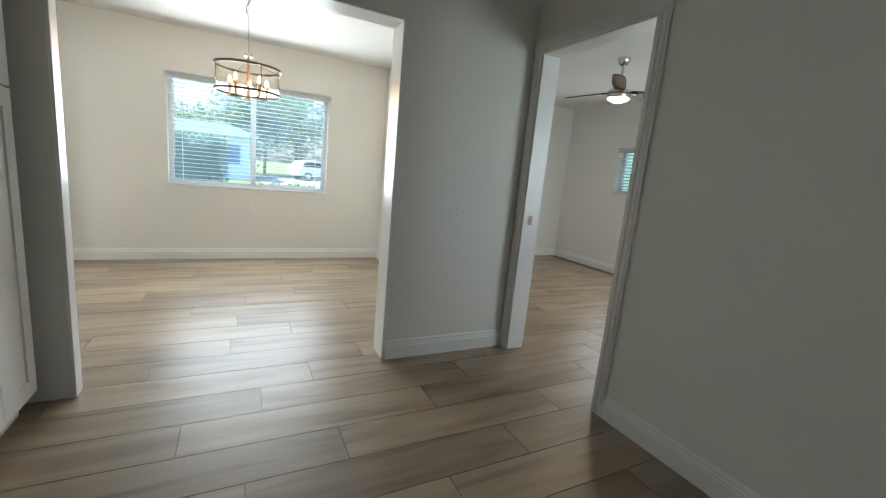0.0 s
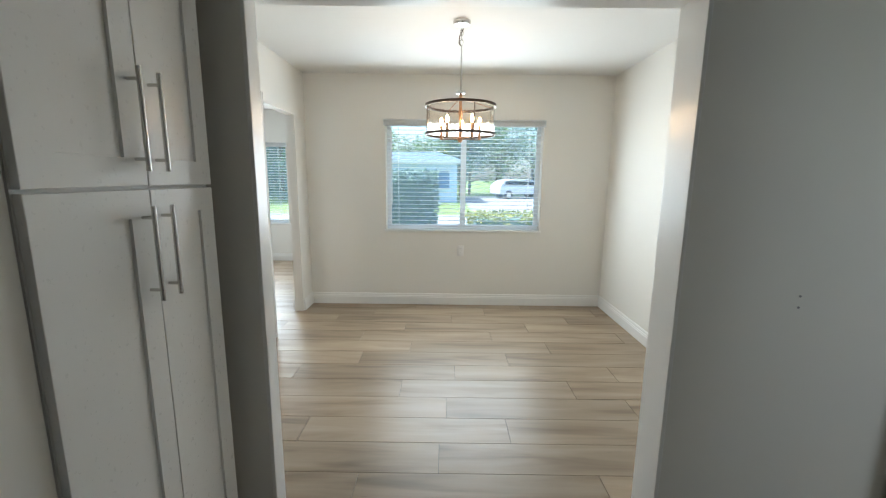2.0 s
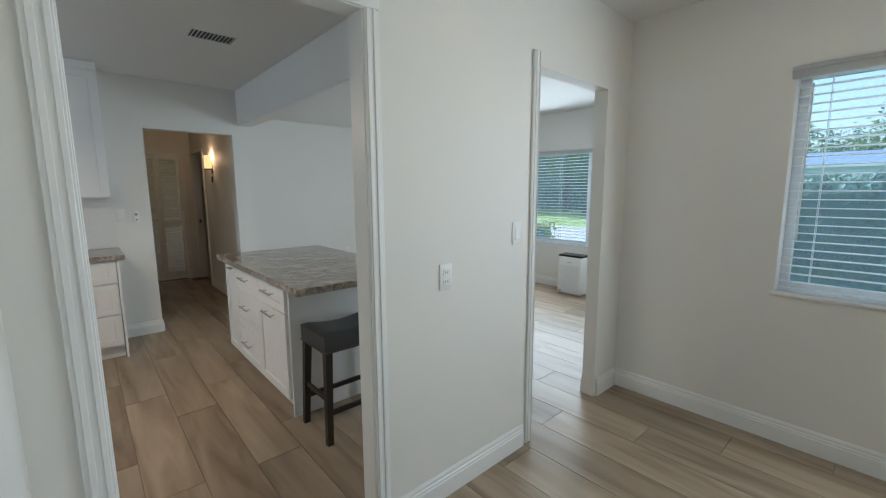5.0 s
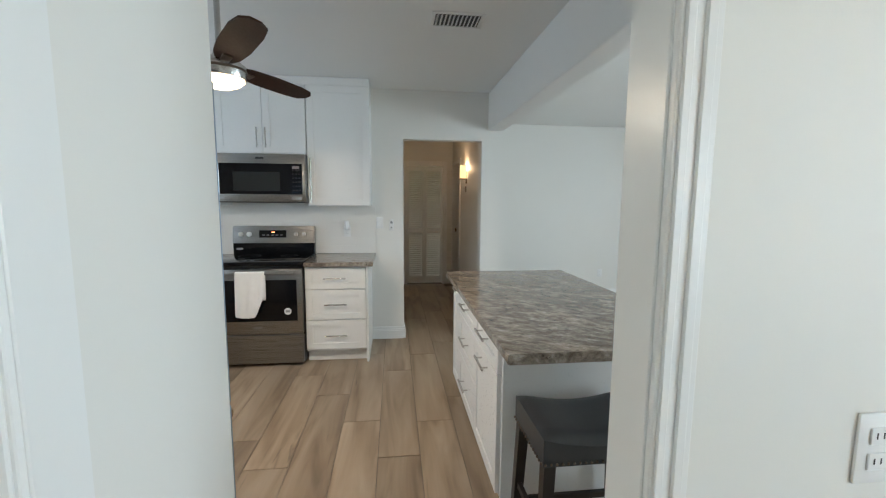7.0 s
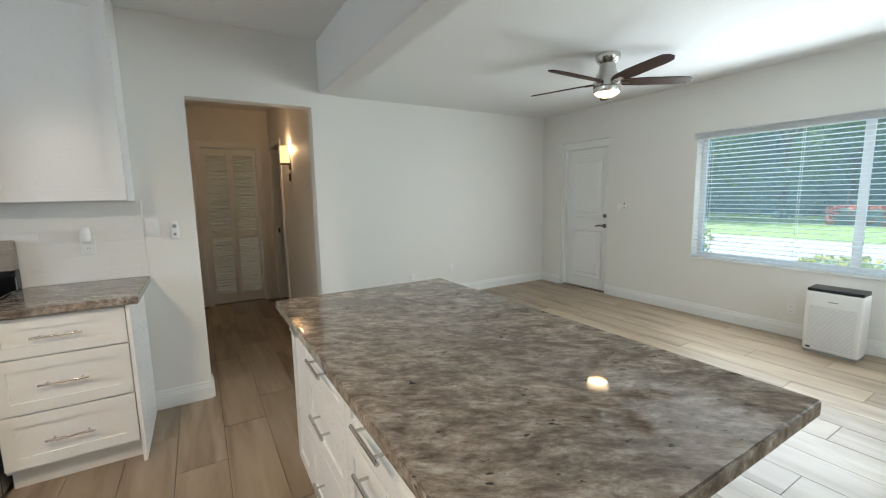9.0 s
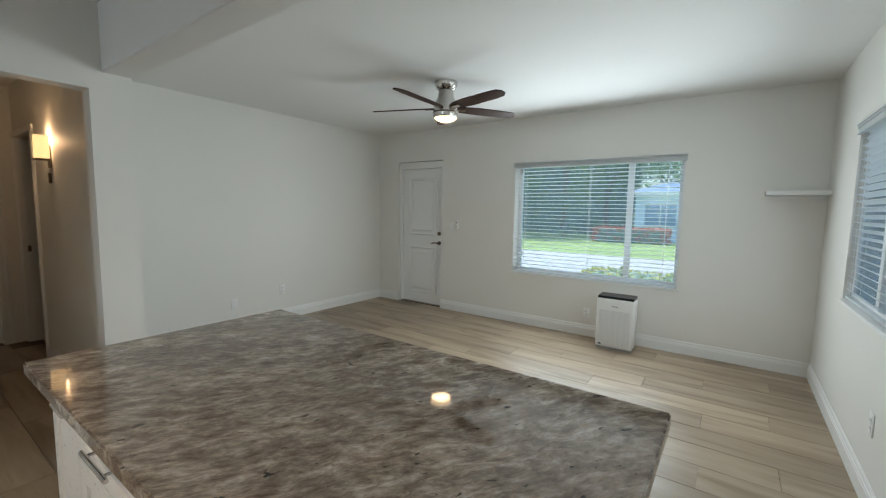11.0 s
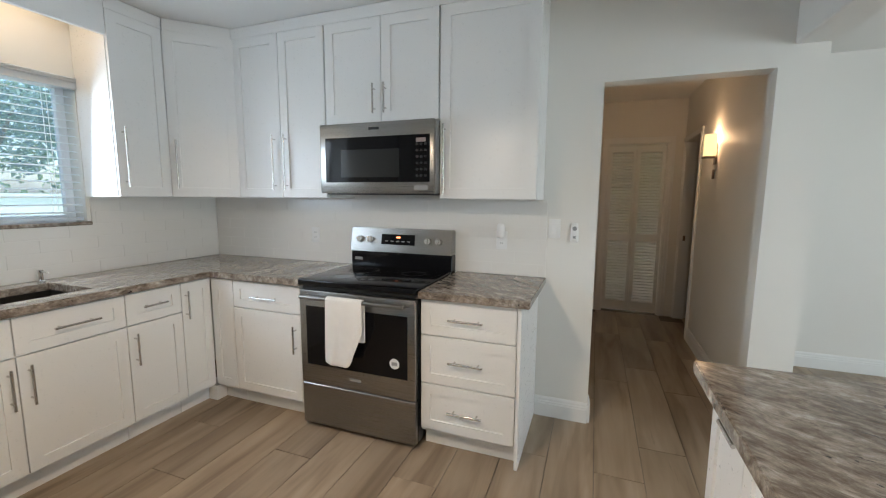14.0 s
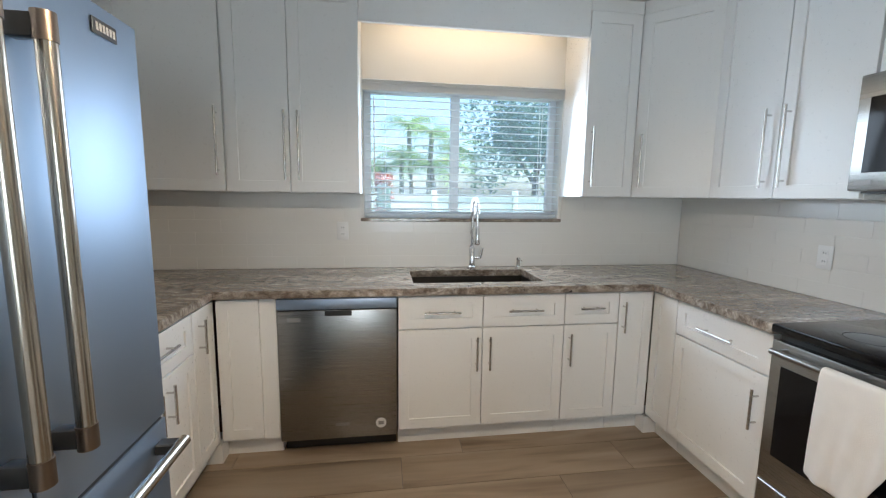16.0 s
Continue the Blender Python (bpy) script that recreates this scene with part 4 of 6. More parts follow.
        box(kb, p.x - 0.004, p.y + 0.02, p.z - 0.014, p.x + 0.004, p.y + 0.032, p.z + 0.022, 0.002)
        part("knob", kb, SATIN if x < 0.3 else PLASTIC, cp, smooth=True)
    door = part("oven_door", box(bmesh.new(), 0.006, 0.626, 0.292, w - 0.006, 0.664, 0.862, 0.005, 2), STEEL, s, smooth=True)
    win = block("oven_window", 0.052, 0.6645, 0.41, w - 0.052, 0.6675, 0.77, BLACK_GLASS, door, bevel=0.001)
    hb = bmesh.new()
    rod(hb, (0.05, 0.715, 0.833), (w - 0.05, 0.715, 0.833), 0.012, sides=14)
    for x in (0.065, w - 0.065):
        rod(hb, (x, 0.664, 0.833), (x, 0.715, 0.833), 0.009, sides=10)
    part("oven_handle", hb, STEEL, door, smooth=True)
    block("name_plate", w / 2 - 0.035, 0.6642, 0.345, w / 2 + 0.035, 0.667, 0.362, GREY_PLASTIC, door)
    stk = part("round_sticker", rod(bmesh.new(), (0.13, 0.6676, 0.495), (0.13, 0.669, 0.495), 0.03, sides=28), PLASTIC, door)
    part("sticker_mark", box(bmesh.new(), 0.113, 0.6691, 0.485, 0.147, 0.6696, 0.505), GREY_PLASTIC, stk)
    block("warming_drawer", 0.006, 0.626, 0.03, w - 0.006, 0.662, 0.284, STEEL, s, bevel=0.004)
    tb = block("badge", w - 0.09, 0.0885, 0.965, w - 0.03, 0.0897, 0.985, GREY_PLASTIC, s)
    # towel over the handle
    t = thing("towel", "folded white terry towel hanging over the oven handle", "towel", base=(0.41, 0.72, 0.455))
    bm = bmesh.new()
    nx, prof = 18, []
    for k in range(9):
        prof.append((0.731, 0.455 + k * 0.0465))
    for k in range(1, 6):
        a = math.pi * k / 6
        prof.append((0.715 + 0.016 * math.cos(a), 0.833 + 0.016 * math.sin(a)))
    for k in range(8):
        prof.append((0.6985, 0.83 - k * 0.033))
    grid = []
    for j, (y, z) in enumerate(prof):
        rowv = []
        for i in range(nx):
            u = i / (nx - 1)
            frontness = max(0.0, (0.84 - z) / 0.34) if j < 10 else 0
            fold = 0.012 * math.sin(u * 9.0 + 0.6) * frontness + 0.005 * math.sin(u * 23 + z * 18) * frontness
            drop = (0.15 * max(0.0, 0.34 - u) / 0.34 * frontness ** 2 + 0.03 * abs(u - 0.6) * frontness) if j < 9 else 0.0
            x = 0.295 + 0.235 * u + 0.012 * frontness * (u - 0.4)
            rowv.append(bm.verts.new((x, y + abs(fold) * (1 if j < 10 else 0), z + drop)))
        grid.append(rowv)
    for a, b in zip(grid, grid[1:]):
        for i in range(nx - 1):
            bm.faces.new((a[i], a[i + 1], b[i + 1], b[i]))
    cloth = part("cloth", bm, TOWEL, t, smooth=True)
    sol = cloth.modifiers.new("thick", "SOLIDIFY")
    sol.thickness, sol.offset = 0.007, 0.4
    sub = cloth.modifiers.new("round", "SUBSURF")
    sub.levels = sub.render_levels = 1
    at()


def microwave():
    at(0, 2.150, 0, -90)
    w, z0, z1 = 0.780, 1.424, 1.854
    m = thing("microwave", "stainless steel over-range microwave with black door glass", "microwave", base=(w / 2, 0.2, z0))
    block("case", 0.002, 0.006, z0 + 0.012, w - 0.002, 0.372, z1, GREY_PLASTIC, m)
    block("vent_underside", 0.02, 0.02, z0, w - 0.02, 0.36, z0 + 0.011, BLACK, m)
    door = part("door", box(bmesh.new(), 0.002, 0.373, z0 + 0.008, w - 0.002, 0.402, z1, 0.006, 2), STEEL, m, smooth=True)
    gl = block("door_glass", 0.028, 0.4025, z0 + 0.075, w - 0.045, 0.4055, z1 - 0.085, BLACK_GLASS, door, bevel=0.001)
    block("viewing_window", 0.22, 0.406, z0 + 0.105, w - 0.16, 0.4075, z1 - 0.16, WINDOW_DARK, door)
    for k in range(6):
        for j in range(3):
            block("key", 0.046 + j * 0.026, 0.406, z0 + 0.105 + k * 0.036, 0.062 + j * 0.026, 0.4066, z0 + 0.117 + k * 0.036, KEY_PRINT, door)
    block("lit_display", 0.052, 0.406, z1 - 0.128, 0.112, 0.4068, z1 - 0.105, glowing("display_red", (0.4, 0.07, 0.04), 0.03), door)
    block("badge", w - 0.08, 0.4025, z0 + 0.032, w - 0.025, 0.4045, z0 + 0.05, GREY_PLASTIC, door)
    block("rating_label", 0.04, 0.4025, z0 + 0.028, 0.125, 0.4035, z0 + 0.056, GREY_PLASTIC, door)
    block("name_plate", w / 2 - 0.035, 0.4025, z1 - 0.045, w / 2 + 0.035, 0.4045, z1 - 0.03, BLACK, door)
    at()


def refrigerator():
    at(3.60, 1.465, 0, 90)
    w, dep = 0.91, 0.725
    r = thing("refrigerator", "stainless steel French-door refrigerator with bar handles", "refrigerator", base=(w / 2, dep / 2, 0))
    block("cabinet_body", 0.004, 0.0, 0.03, w - 0.004, dep, 1.80, FRIDGE_SIDE, r, bevel=0.004)
    block("base_grille", 0.02, 0.02, 0.0, w - 0.02, dep + 0.02, 0.09, BLACK, r)
    for a, b, hx in ((0.004, w / 2 - 0.003, w / 2 - 0.055), (w / 2 + 0.003, w - 0.004, w / 2 + 0.055)):
        door = part("door", box(bmesh.new(), a, dep + 0.004, 0.74, b, dep + 0.066, 1.82, 0.006, 2), FRIDGE_SIDE, r, smooth=True)
        part("steel_skin", box(bmesh.new(), a + 0.001, dep + 0.0662, 0.742, b - 0.001, dep + 0.0745, 1.818, 0.004, 2), STEEL_SKY_TINT, door, smooth=True)
        h = bmesh.new()
        rod(h, (hx, dep + 0.135, 0.887), (hx, dep + 0.135, 1.698), 0.0165, sides=16)
        bar = part("handle", h, FRIDGE_BAR, door, smooth=True)
        for z in (0.907, 1.678):
            part("collar", rod(bmesh.new(), (hx, dep + 0.135, z - 0.025), (hx, dep + 0.135, z + 0.025), 0.0185, sides=18), BRONZE, bar, "dark polished end collar", smooth=True)
            part("handle_mount", box(bmesh.new(), hx - 0.015, dep + 0.076, z - 0.021, hx + 0.015, dep + 0.128, z + 0.021, 0.005, 2), BLACK, door, smooth=True)
        if a < 0.1:
            block("name_plate", 0.095, dep + 0.0752, 1.748, 0.18, dep + 0.079, 1.784, BLACK, door, bevel=0.001)
            for k in range(6):
                block("name_bar", 0.103 + k * 0.0118, dep + 0.0792, 1.757, 0.1115 + k * 0.0118, dep + 0.0798, 1.775, SATIN, door)
    dr = part("freezer_drawer", box(bmesh.new(), 0.004, dep + 0.004, 0.10, w - 0.004, dep + 0.066, 0.732, 0.006, 2), FRIDGE_SIDE, r, smooth=True)
    part("steel_skin", box(bmesh.new(), 0.005, dep + 0.0662, 0.102, w - 0.005, dep + 0.0745, 0.73, 0.004, 2), STEEL_SKY_TINT, dr, smooth=True)
    h = bmesh.new()
    rod(h, (0.03, dep + 0.135, 0.665), (w - 0.03, dep + 0.135, 0.665), 0.0165, sides=16)
    part("handle", h, FRIDGE_BAR, dr, smooth=True)
    for x in (0.06, w - 0.06):
        part("handle_mount", box(bmesh.new(), x - 0.02, dep + 0.076, 0.649, x + 0.02, dep + 0.13, 0.681, 0.004), BLACK, dr)
    for x in (0.07, w - 0.07):
        block("hinge_cover", x - 0.05, dep - 0.1, 1.801, x + 0.05, dep + 0.05, 1.835, GREY_PLASTIC, r, bevel=0.004)
    at()


dishwasher()
stove()
microwave()
refrigerator()


# ---- island and stools ----
def island():
    at(2.575, 4.03, 0, 180)
    w, dep = 1.365, 0.625
    c = thing("kitchen_island", "white shaker island cabinet with drawers and doors", "kitchen island", base=(w / 2, dep / 2, 0))
    block("body", 0.02, 0.018, 0.105, w - 0.001, dep - 0.002, 0.874, CAB, c)
    block("toe_kick", 0.02, 0.018, 0.0, w - 0.04, dep - 0.06, 0.104, CAB, c)
    block("end_panel", 0.0, 0.0, 0.0, 0.018, dep - 0.002, 0.874, CAB, c, bevel=0.002)
    block("back_panel", 0.019, 0.0, 0.0, w, 0.017, 0.874, CAB, c, bevel=0.002)
    block("corner_post", -0.012, -0.004, 0.0, 0.0, 0.06, 0.873, CAB, c, bevel=0.002)
    y = dep - 0.001
    front(c, "drawer_front", 0.02, 0.53, T0, T1, y, (0.275, 0.785, 0.19, False))
    front(c, "door", 0.02, 0.53, D0, D1, y, (0.275, 0.64, 0.19, False))
    front(c, "drawer_front", 0.532, 1.08, T0, T1, y, (0.806, 0.785, 0.19, False))
    front(c, "drawer_front", 0.532, 1.08, 0.415, D1, y, (0.806, 0.56, 0.19, False))
    front(c, "drawer_front", 0.532, 1.08, D0, 0.41, y, (0.806, 0.27, 0.19, False))
    front(c, "door", 1.082, 1.363, D0, T1, y, (1.12, 0.83, 0.12, False))
    at()
    counter("island_countertop", "large polished grey-brown veined granite island top", [(1.185, 3.332, 2.908, 4.243)])


def stool(label, x, y, turn):
    at(x, y, 0, turn)
    s = thing("bar_stool", label, "stool", "stools at the island", base=(0, 0, 0))
    bm = bmesh.new()
    nx, ny = 10, 14
    hx, hy = 0.165, 0.228
    def top(u, v):
        edge = min(1 - abs(u), 1 - abs(v))
        soft = 0.03 * (1 - math.exp(-edge * 9))
        return 0.605 + soft + 0.035 * abs(v) ** 1.8 - 0.006 * (1 - u * u) * 0
    grid = [[bm.verts.new((hx * u * (1 if abs(u) < 0.99 else 0.985), hy * v * (1 if abs(v) < 0.99 else 0.985), top(u, v))) for v in [-1 + 2 * j / ny for j in range(ny + 1)]] for u in [-1 + 2 * i / nx for i in range(nx + 1)]]
    for i in range(nx):
        for j in range(ny):
            bm.faces.new((grid[i][j], grid[i + 1][j], grid[i + 1][j + 1], grid[i][j + 1]))
    rim = [grid[i][0] for i in range(nx + 1)] + [grid[nx][j] for j in range(1, ny + 1)] + [grid[i][ny] for i in range(nx - 1, -1, -1)] + [grid[0][j] for j in range(ny - 1, 0, -1)]
    low = [bm.verts.new((v.co.x * 1.0, v.co.y * 1.0, 0.54)) for v in rim]
    for k in range(len(rim)):
        q = (k + 1) % len(rim)
        bm.faces.new((rim[k], low[k], low[q], rim[q]))
    bm.faces.new(low)
    seat = part("seat", bm, LEATHER, s, "charcoal leatherette saddle seat", smooth=True)
    studs = bmesh.new()
    for k in range(0, 22):
        v = -1 + 2 * (k + 0.5) / 22
        for sx in (-1, 1):
            made = bmesh.ops.create_uvsphere(studs, u_segments=6, v_segments=4, radius=0.005)["verts"]
            bmesh.ops.translate(studs, vec=(sx * (hx + 0.001), hy * v, 0.551), verts=made)
    for k in range(0, 16):
        u = -1 + 2 * (k + 0.5) / 16
        for sy in (-1, 1):
            made = bmesh.ops.create_uvsphere(studs, u_segments=6, v_segments=4, radius=0.005)["verts"]
            bmesh.ops.translate(studs, vec=(hx * u, sy * (hy + 0.001), 0.551), verts=made)
    tagged(part("nailheads", studs, BRONZE, seat), kind="stuff")
    for sx in (-1, 1):
        for sy in (-1, 1):
            leg = bmesh.new()
            made = bmesh.ops.create_cone(leg, cap_ends=True, segments=4, radius1=0.024, radius2=0.03, depth=0.545)["verts"]
            bmesh.ops.rotate(leg, cent=(0, 0, 0), matrix=Matrix.Rotation(radians(45), 3, "Z"), verts=made)
            bmesh.ops.translate(leg, vec=(0, 0, 0.2725), verts=made)
            for v in leg.verts:
                f = 1 - v.co.z / 0.545
                v.co.x += sx * (0.138 + 0.022 * f)
                v.co.y += sy * (0.198 + 0.022 * f)
            part("leg", leg, DARKWOOD, s)
    for sy in (-1, 1):
        block("stretcher", -0.14, sy * 0.208 - 0.009, 0.245, 0.14, sy * 0.208 + 0.009, 0.275, DARKWOOD, s, bevel=0.002)
    for sx in (-1, 1):
        block("stretcher", sx * 0.148 - 0.009, -0.195, 0.165, sx * 0.148 + 0.009, 0.195, 0.195, DARKWOOD, s, bevel=0.002)
    at()


island()
stool("dark wooden bar stool with charcoal seat beside the island", 2.825, 3.665, 0)
stool("dark wooden bar stool with charcoal seat under the overhang", 2.25, 4.245, 90)


# ---- pantry in the entry ----
def pantry():
    at(3.877, 2.17, 0, -90)
    w, dep = 0.632, 0.58
    c = thing("pantry_cabinet", "tall white shaker pantry cabinet with four doors", "cabinet", base=(w / 2, dep / 2, 0))
    block("body", 0.0, 0.0, 0.105, w, dep, 2.42, CAB, c)
    block("toe_kick", 0.0, 0.0, 0.0, w, dep - 0.05, 0.104, CAB, c)
    m = 0.294
    x0, x1 = 0.0, w - 0.002
    y = dep + 0.001
    front(c, "door", x0, m, 0.115, 1.421, y, (m - 0.037, 1.25, 0.255, True), rail=0.072)
    front(c, "door", m, x1, 0.115, 1.421, y, (m + 0.037, 1.25, 0.255, True), rail=0.072)
    front(c, "door", x0, m, 1.427, 2.40, y, (m - 0.037, 1.595, 0.255, True), rail=0.072)
    front(c, "door", m, x1, 1.427, 2.40, y, (m + 0.037, 1.595, 0.255, True), rail=0.072)
    at()
    wall("wall_pantry_back", "y", 1.53, 2.275, 3.76, 3.87, 0, H)
    wall("wall_pantry_above", "y", 1.53, 2.275, 4.34, 4.456, 2.425, H)
    wall("wall_pantry_side", "y", 2.175, 2.275, 3.872, 4.33, 0, 2.424)


pantry()


# ---- doors ----
def front_door():
    at(-0.385, 7.8, 0, 180)
    w = 0.815
    d = thing("door_1", "closed white two-panel front door with lever handle", "door", kind="structure", base=(w / 2, -0.12, 0))
    y0, y1 = -0.125, -0.085
    slab = bmesh.new()
    g = 0.035
    box(slab, g, y0, 0.012, w - g, y1, 2.01, 0.002)
    s = part("slab", slab, TRIM, d)
    for z0, z1 in ((0.16, 0.86), (1.04, 1.88)):
        p = bmesh.new()
        a, b = g + 0.11, w - g - 0.11
        def ring(o, yy):
            return [p.verts.new(q) for q in ((a + o, yy, z0 + o), (b - o, yy, z0 + o), (b - o, yy, z1 - o), (a + o, yy, z1 - o))]
        rr = [ring(0, y1 + 0.0005), ring(0.01, y1 + 0.011), ring(0.026, y1 + 0.001), ring(0.055, y1 + 0.001), ring(0.075, y1 + 0.011)]
        for q, t in zip(rr, rr[1:]):
            for k in range(4):
                p.faces.new((q[k], q[(k + 1) % 4], t[(k + 1) % 4], t[k]))
        p.faces.new(rr[-1])
        part("panel", p, TRIM, s)
    fr = bmesh.new()
    box(fr, 0.0, -0.17, 0.0, g - 0.002, -0.03, 2.11)
    box(fr, w - g + 0.002, -0.17, 0.0, w, -0.03, 2.11)
    box(fr, g - 0.002, -0.17, 2.014, w - g + 0.002, -0.03, 2.11)
    part("door_frame", fr, TRIM, d)
    block("threshold", g, -0.17, 0.0, w - g, -0.03, 0.011, BRONZE, d)
    h = bmesh.new()
    rod(h, (g + 0.065, y1, 0.93), (g + 0.065, y1 + 0.012, 0.93), 0.03, sides=20)
    rod(h, (g + 0.065, y1 + 0.01, 0.93), (g + 0.065, y1 + 0.055, 0.93), 0.011, sides=12)
    tube(h, [(g + 0.065, y1 + 0.052, 0.93), (g + 0.115, y1 + 0.055, 0.938), (g + 0.175, y1 + 0.052, 0.922)], 0.009, 10)
    part("door_handle", h, BRONZE, d, "dark bronze lever", smooth=True)
    part("deadbolt", rod(bmesh.new(), (g + 0.065, y1, 1.07), (g + 0.065, y1 + 0.02, 1.07), 0.028, 0.024, 20), BRONZE, d, smooth=True)
    at()


front_door()


def louvre_doors():
    """Bifold closet doors at the hall's end, seen from +x."""
    at(-2.90, 3.149, 0, 90)
    d = thing("closet_door", "closed white louvred bifold closet doors", "door", base=(0.31, 0, 0.0))
    at(-2.90, 3.768, 0, -90)
    w = 0.308
    for k in range(2):
        x0 = 0.001 + k * (w + 0.002)
        leaf = bmesh.new()
        zs = ((0.02, 0.14), (0.90, 0.98), (1.965, 2.035))
        box(leaf, x0, 0, 0.02, x0 + 0.038, 0.03, 2.035, 0.002)
        box(leaf, x0 + w - 0.038, 0, 0.02, x0 + w, 0.03, 2.035, 0.002)
        for z0, z1 in zs:
            box(leaf, x0 + 0.037, 0.0005, z0, x0 + w - 0.037, 0.0295, z1)
        lf = part("leaf", leaf, TRIM, d)
        sl = bmesh.new()
        for z0, z1 in ((0.14, 0.90), (0.98, 1.965)):
            n = int((z1 - z0) / 0.035)
            for i in range(n):
                z = z0 + (i + 0.5) * (z1 - z0) / n
                made = bmesh.ops.create_cube(sl, size=1.0)["verts"]
                bmesh.ops.transform(sl, matrix=pose(x0 + w / 2, 0.015, z, -38, 0, 0) @ Matrix.Diagonal((w - 0.076, 0.038, 0.007, 1)), verts=made)
        tagged(part("louvre_slats", sl, TRIM, lf), kind="stuff")
    at()
    block("closet_shadow_back", -3.10, 3.0, 0, -3.08, 3.9, 2.4, PAINT).name = "wall_closet_back"
    structure(bpy.data.objects["wall_closet_back"], "closet back wall", "wall")


louvre_doors()


def hall_doors():
    at()
    d = thing("door_2", "closed white flush door in the hall", "door", kind="structure", base=(-1.375, 2.87, 0))
    block("slab", -1.745, 2.85, 0.01, -1.005, 2.89, 2.045, TRIM, d, bevel=0.002)
    k = bmesh.new()
    rod(k, (-1.07, 2.89, 0.95), (-1.07, 2.93, 0.95), 0.012, sides=12)
    rod(k, (-1.07, 2.925, 0.95), (-1.07, 2.95, 0.95), 0.028, 0.02, 18)
    part("knob", k, SATIN, d, smooth=True)
    s = thing("door_3", "open white door jamb with a strike plate", "door", kind="structure", base=(-2.79, 4.0, 0))
    block("jamb", -2.80, 3.945, 0.002, -2.785, 4.055, 2.045, TRIM, s)
    block("jamb", -2.055, 3.945, 0.002, -2.04, 4.055, 2.045, TRIM, s)
    block("strike_plate", -2.785, 3.985, 0.93, -2.783, 4.01, 0.99, BRONZE, s)
    b = thing("door_4", "metal strike plate on the bedroom door jamb", "door", kind="structure", base=(7.16, 2.18, 0.98))
    block("strike_plate", 7.142, 2.174, 0.945, 7.172, 2.1785, 1.01, BRONZE, b)


hall_doors()


# ---- lamps and fans ----
def chandelier(x, y):
    at(x, y, 0)
    c = thing("chandelier", "drum chandelier of seeded glass with bronze rings and lit candle bulbs", "chandelier", base=(0, 0, H))
    part("canopy", lathe(bmesh.new(), [(0.001, H - 0.03), (0.055, H - 0.028), (0.062, H - 0.015), (0.062, H - 0.001)], 28), SATIN, c, smooth=True)
    part("stem", tube(bmesh.new(), [(0, 0, H - 0.16), (0, 0, 2.08)], 0.006, 10), SATIN, c, smooth=True)
    links = bmesh.new()
    for k in range(4):
        pts = [(0.011 * math.cos(a) * (1 if k % 2 else 0), 0.011 * math.cos(a) * (0 if k % 2 else 1), H - 0.045 - k * 0.032 + 0.02 * math.sin(a)) for a in [q * math.pi / 5 for q in range(11)]]
        tube(links, pts, 0.0026, 6)
    part("chain", links, SATIN, c, smooth=True)
    part("cord_knot", tube(bmesh.new(), [(0.012, 0.0, H - 0.05), (-0.016, 0.008, H - 0.10), (-0.018, 0.0, H - 0.15), (0.004, 0.0, H - 0.17)], 0.004, 6), BRONZE, c, smooth=True)
    part("top_cap", lathe(bmesh.new(), [(0.012, 2.055), (0.034, 2.06), (0.034, 2.078), (0.012, 2.083)], 24), SATIN, c, smooth=True)
    part("centre_tube", tube(bmesh.new(), [(0, 0, 2.06), (0, 0, 1.73)], 0.011, 12), COPPER, c, smooth=True)
    R, z0, z1 = 0.255, 1.775, 1.975
    for z in (z0, z1):
        part("ring", lathe(bmesh.new(), [(R - 0.006, z - 0.009), (R + 0.004, z - 0.009), (R + 0.004, z + 0.009), (R - 0.006, z + 0.009), (R - 0.006, z - 0.009)], 64), RING_BRONZE, c, smooth=True)
    glass = lathe(bmesh.new(), [(R - 0.012, z0), (R - 0.012, z1), (R - 0.008, z1), (R - 0.008, z0), (R - 0.012, z0)], 64)
    g = part("glass_drum", glass, SEEDED, c, "clear seeded glass drum", smooth=True)
    g.visible_shadow = False
    for k in range(4):
        a = radians(20 + 90 * k)
        part("upright", rod(bmesh.new(), (R * math.cos(a), R * math.sin(a), z0), (R * math.cos(a), R * math.sin(a), z1), 0.004, sides=8), BRONZE, c)
        part("top_arm", rod(bmesh.new(), (0, 0, z1 + 0.06), (R * math.cos(a), R * math.sin(a), z1), 0.003, sides=6), COPPER, c)
    part("hub", lathe(bmesh.new(), [(0.001, 1.715), (0.012, 1.72), (0.02, 1.735), (0.02, 1.75), (0.011, 1.755)], 18), COPPER, c, smooth=True)
    for k in range(5):
        a = radians(14 + 72 * k)
        px, py = 0.15 * math.cos(a), 0.15 * math.sin(a)
        part("arm", tube(bmesh.new(), [(0, 0, 1.742), (px, py, 1.742), (px, py, 1.76)], 0.005, 8), BRONZE, c, smooth=True)
        part("candle_sleeve", rod(bmesh.new(), (px, py, 1.742), (px, py, 1.845), 0.011, sides=14), COPPER, c, smooth=True)
        fl = lathe(bmesh.new(), [(0.007, 1.845), (0.011, 1.857), (0.012, 1.868), (0.008, 1.888), (0.002, 1.904)], 14, (px, py, 0))
        b = part("candle_bulb", fl, FILAMENT, c, "lit flame-shaped bulb", smooth=True)
        b.visible_shadow = False
        at()
        bulb(x + px, y + py, 1.88, 0.62, 0.012, WARM)
        at(x, y, 0)
    at()


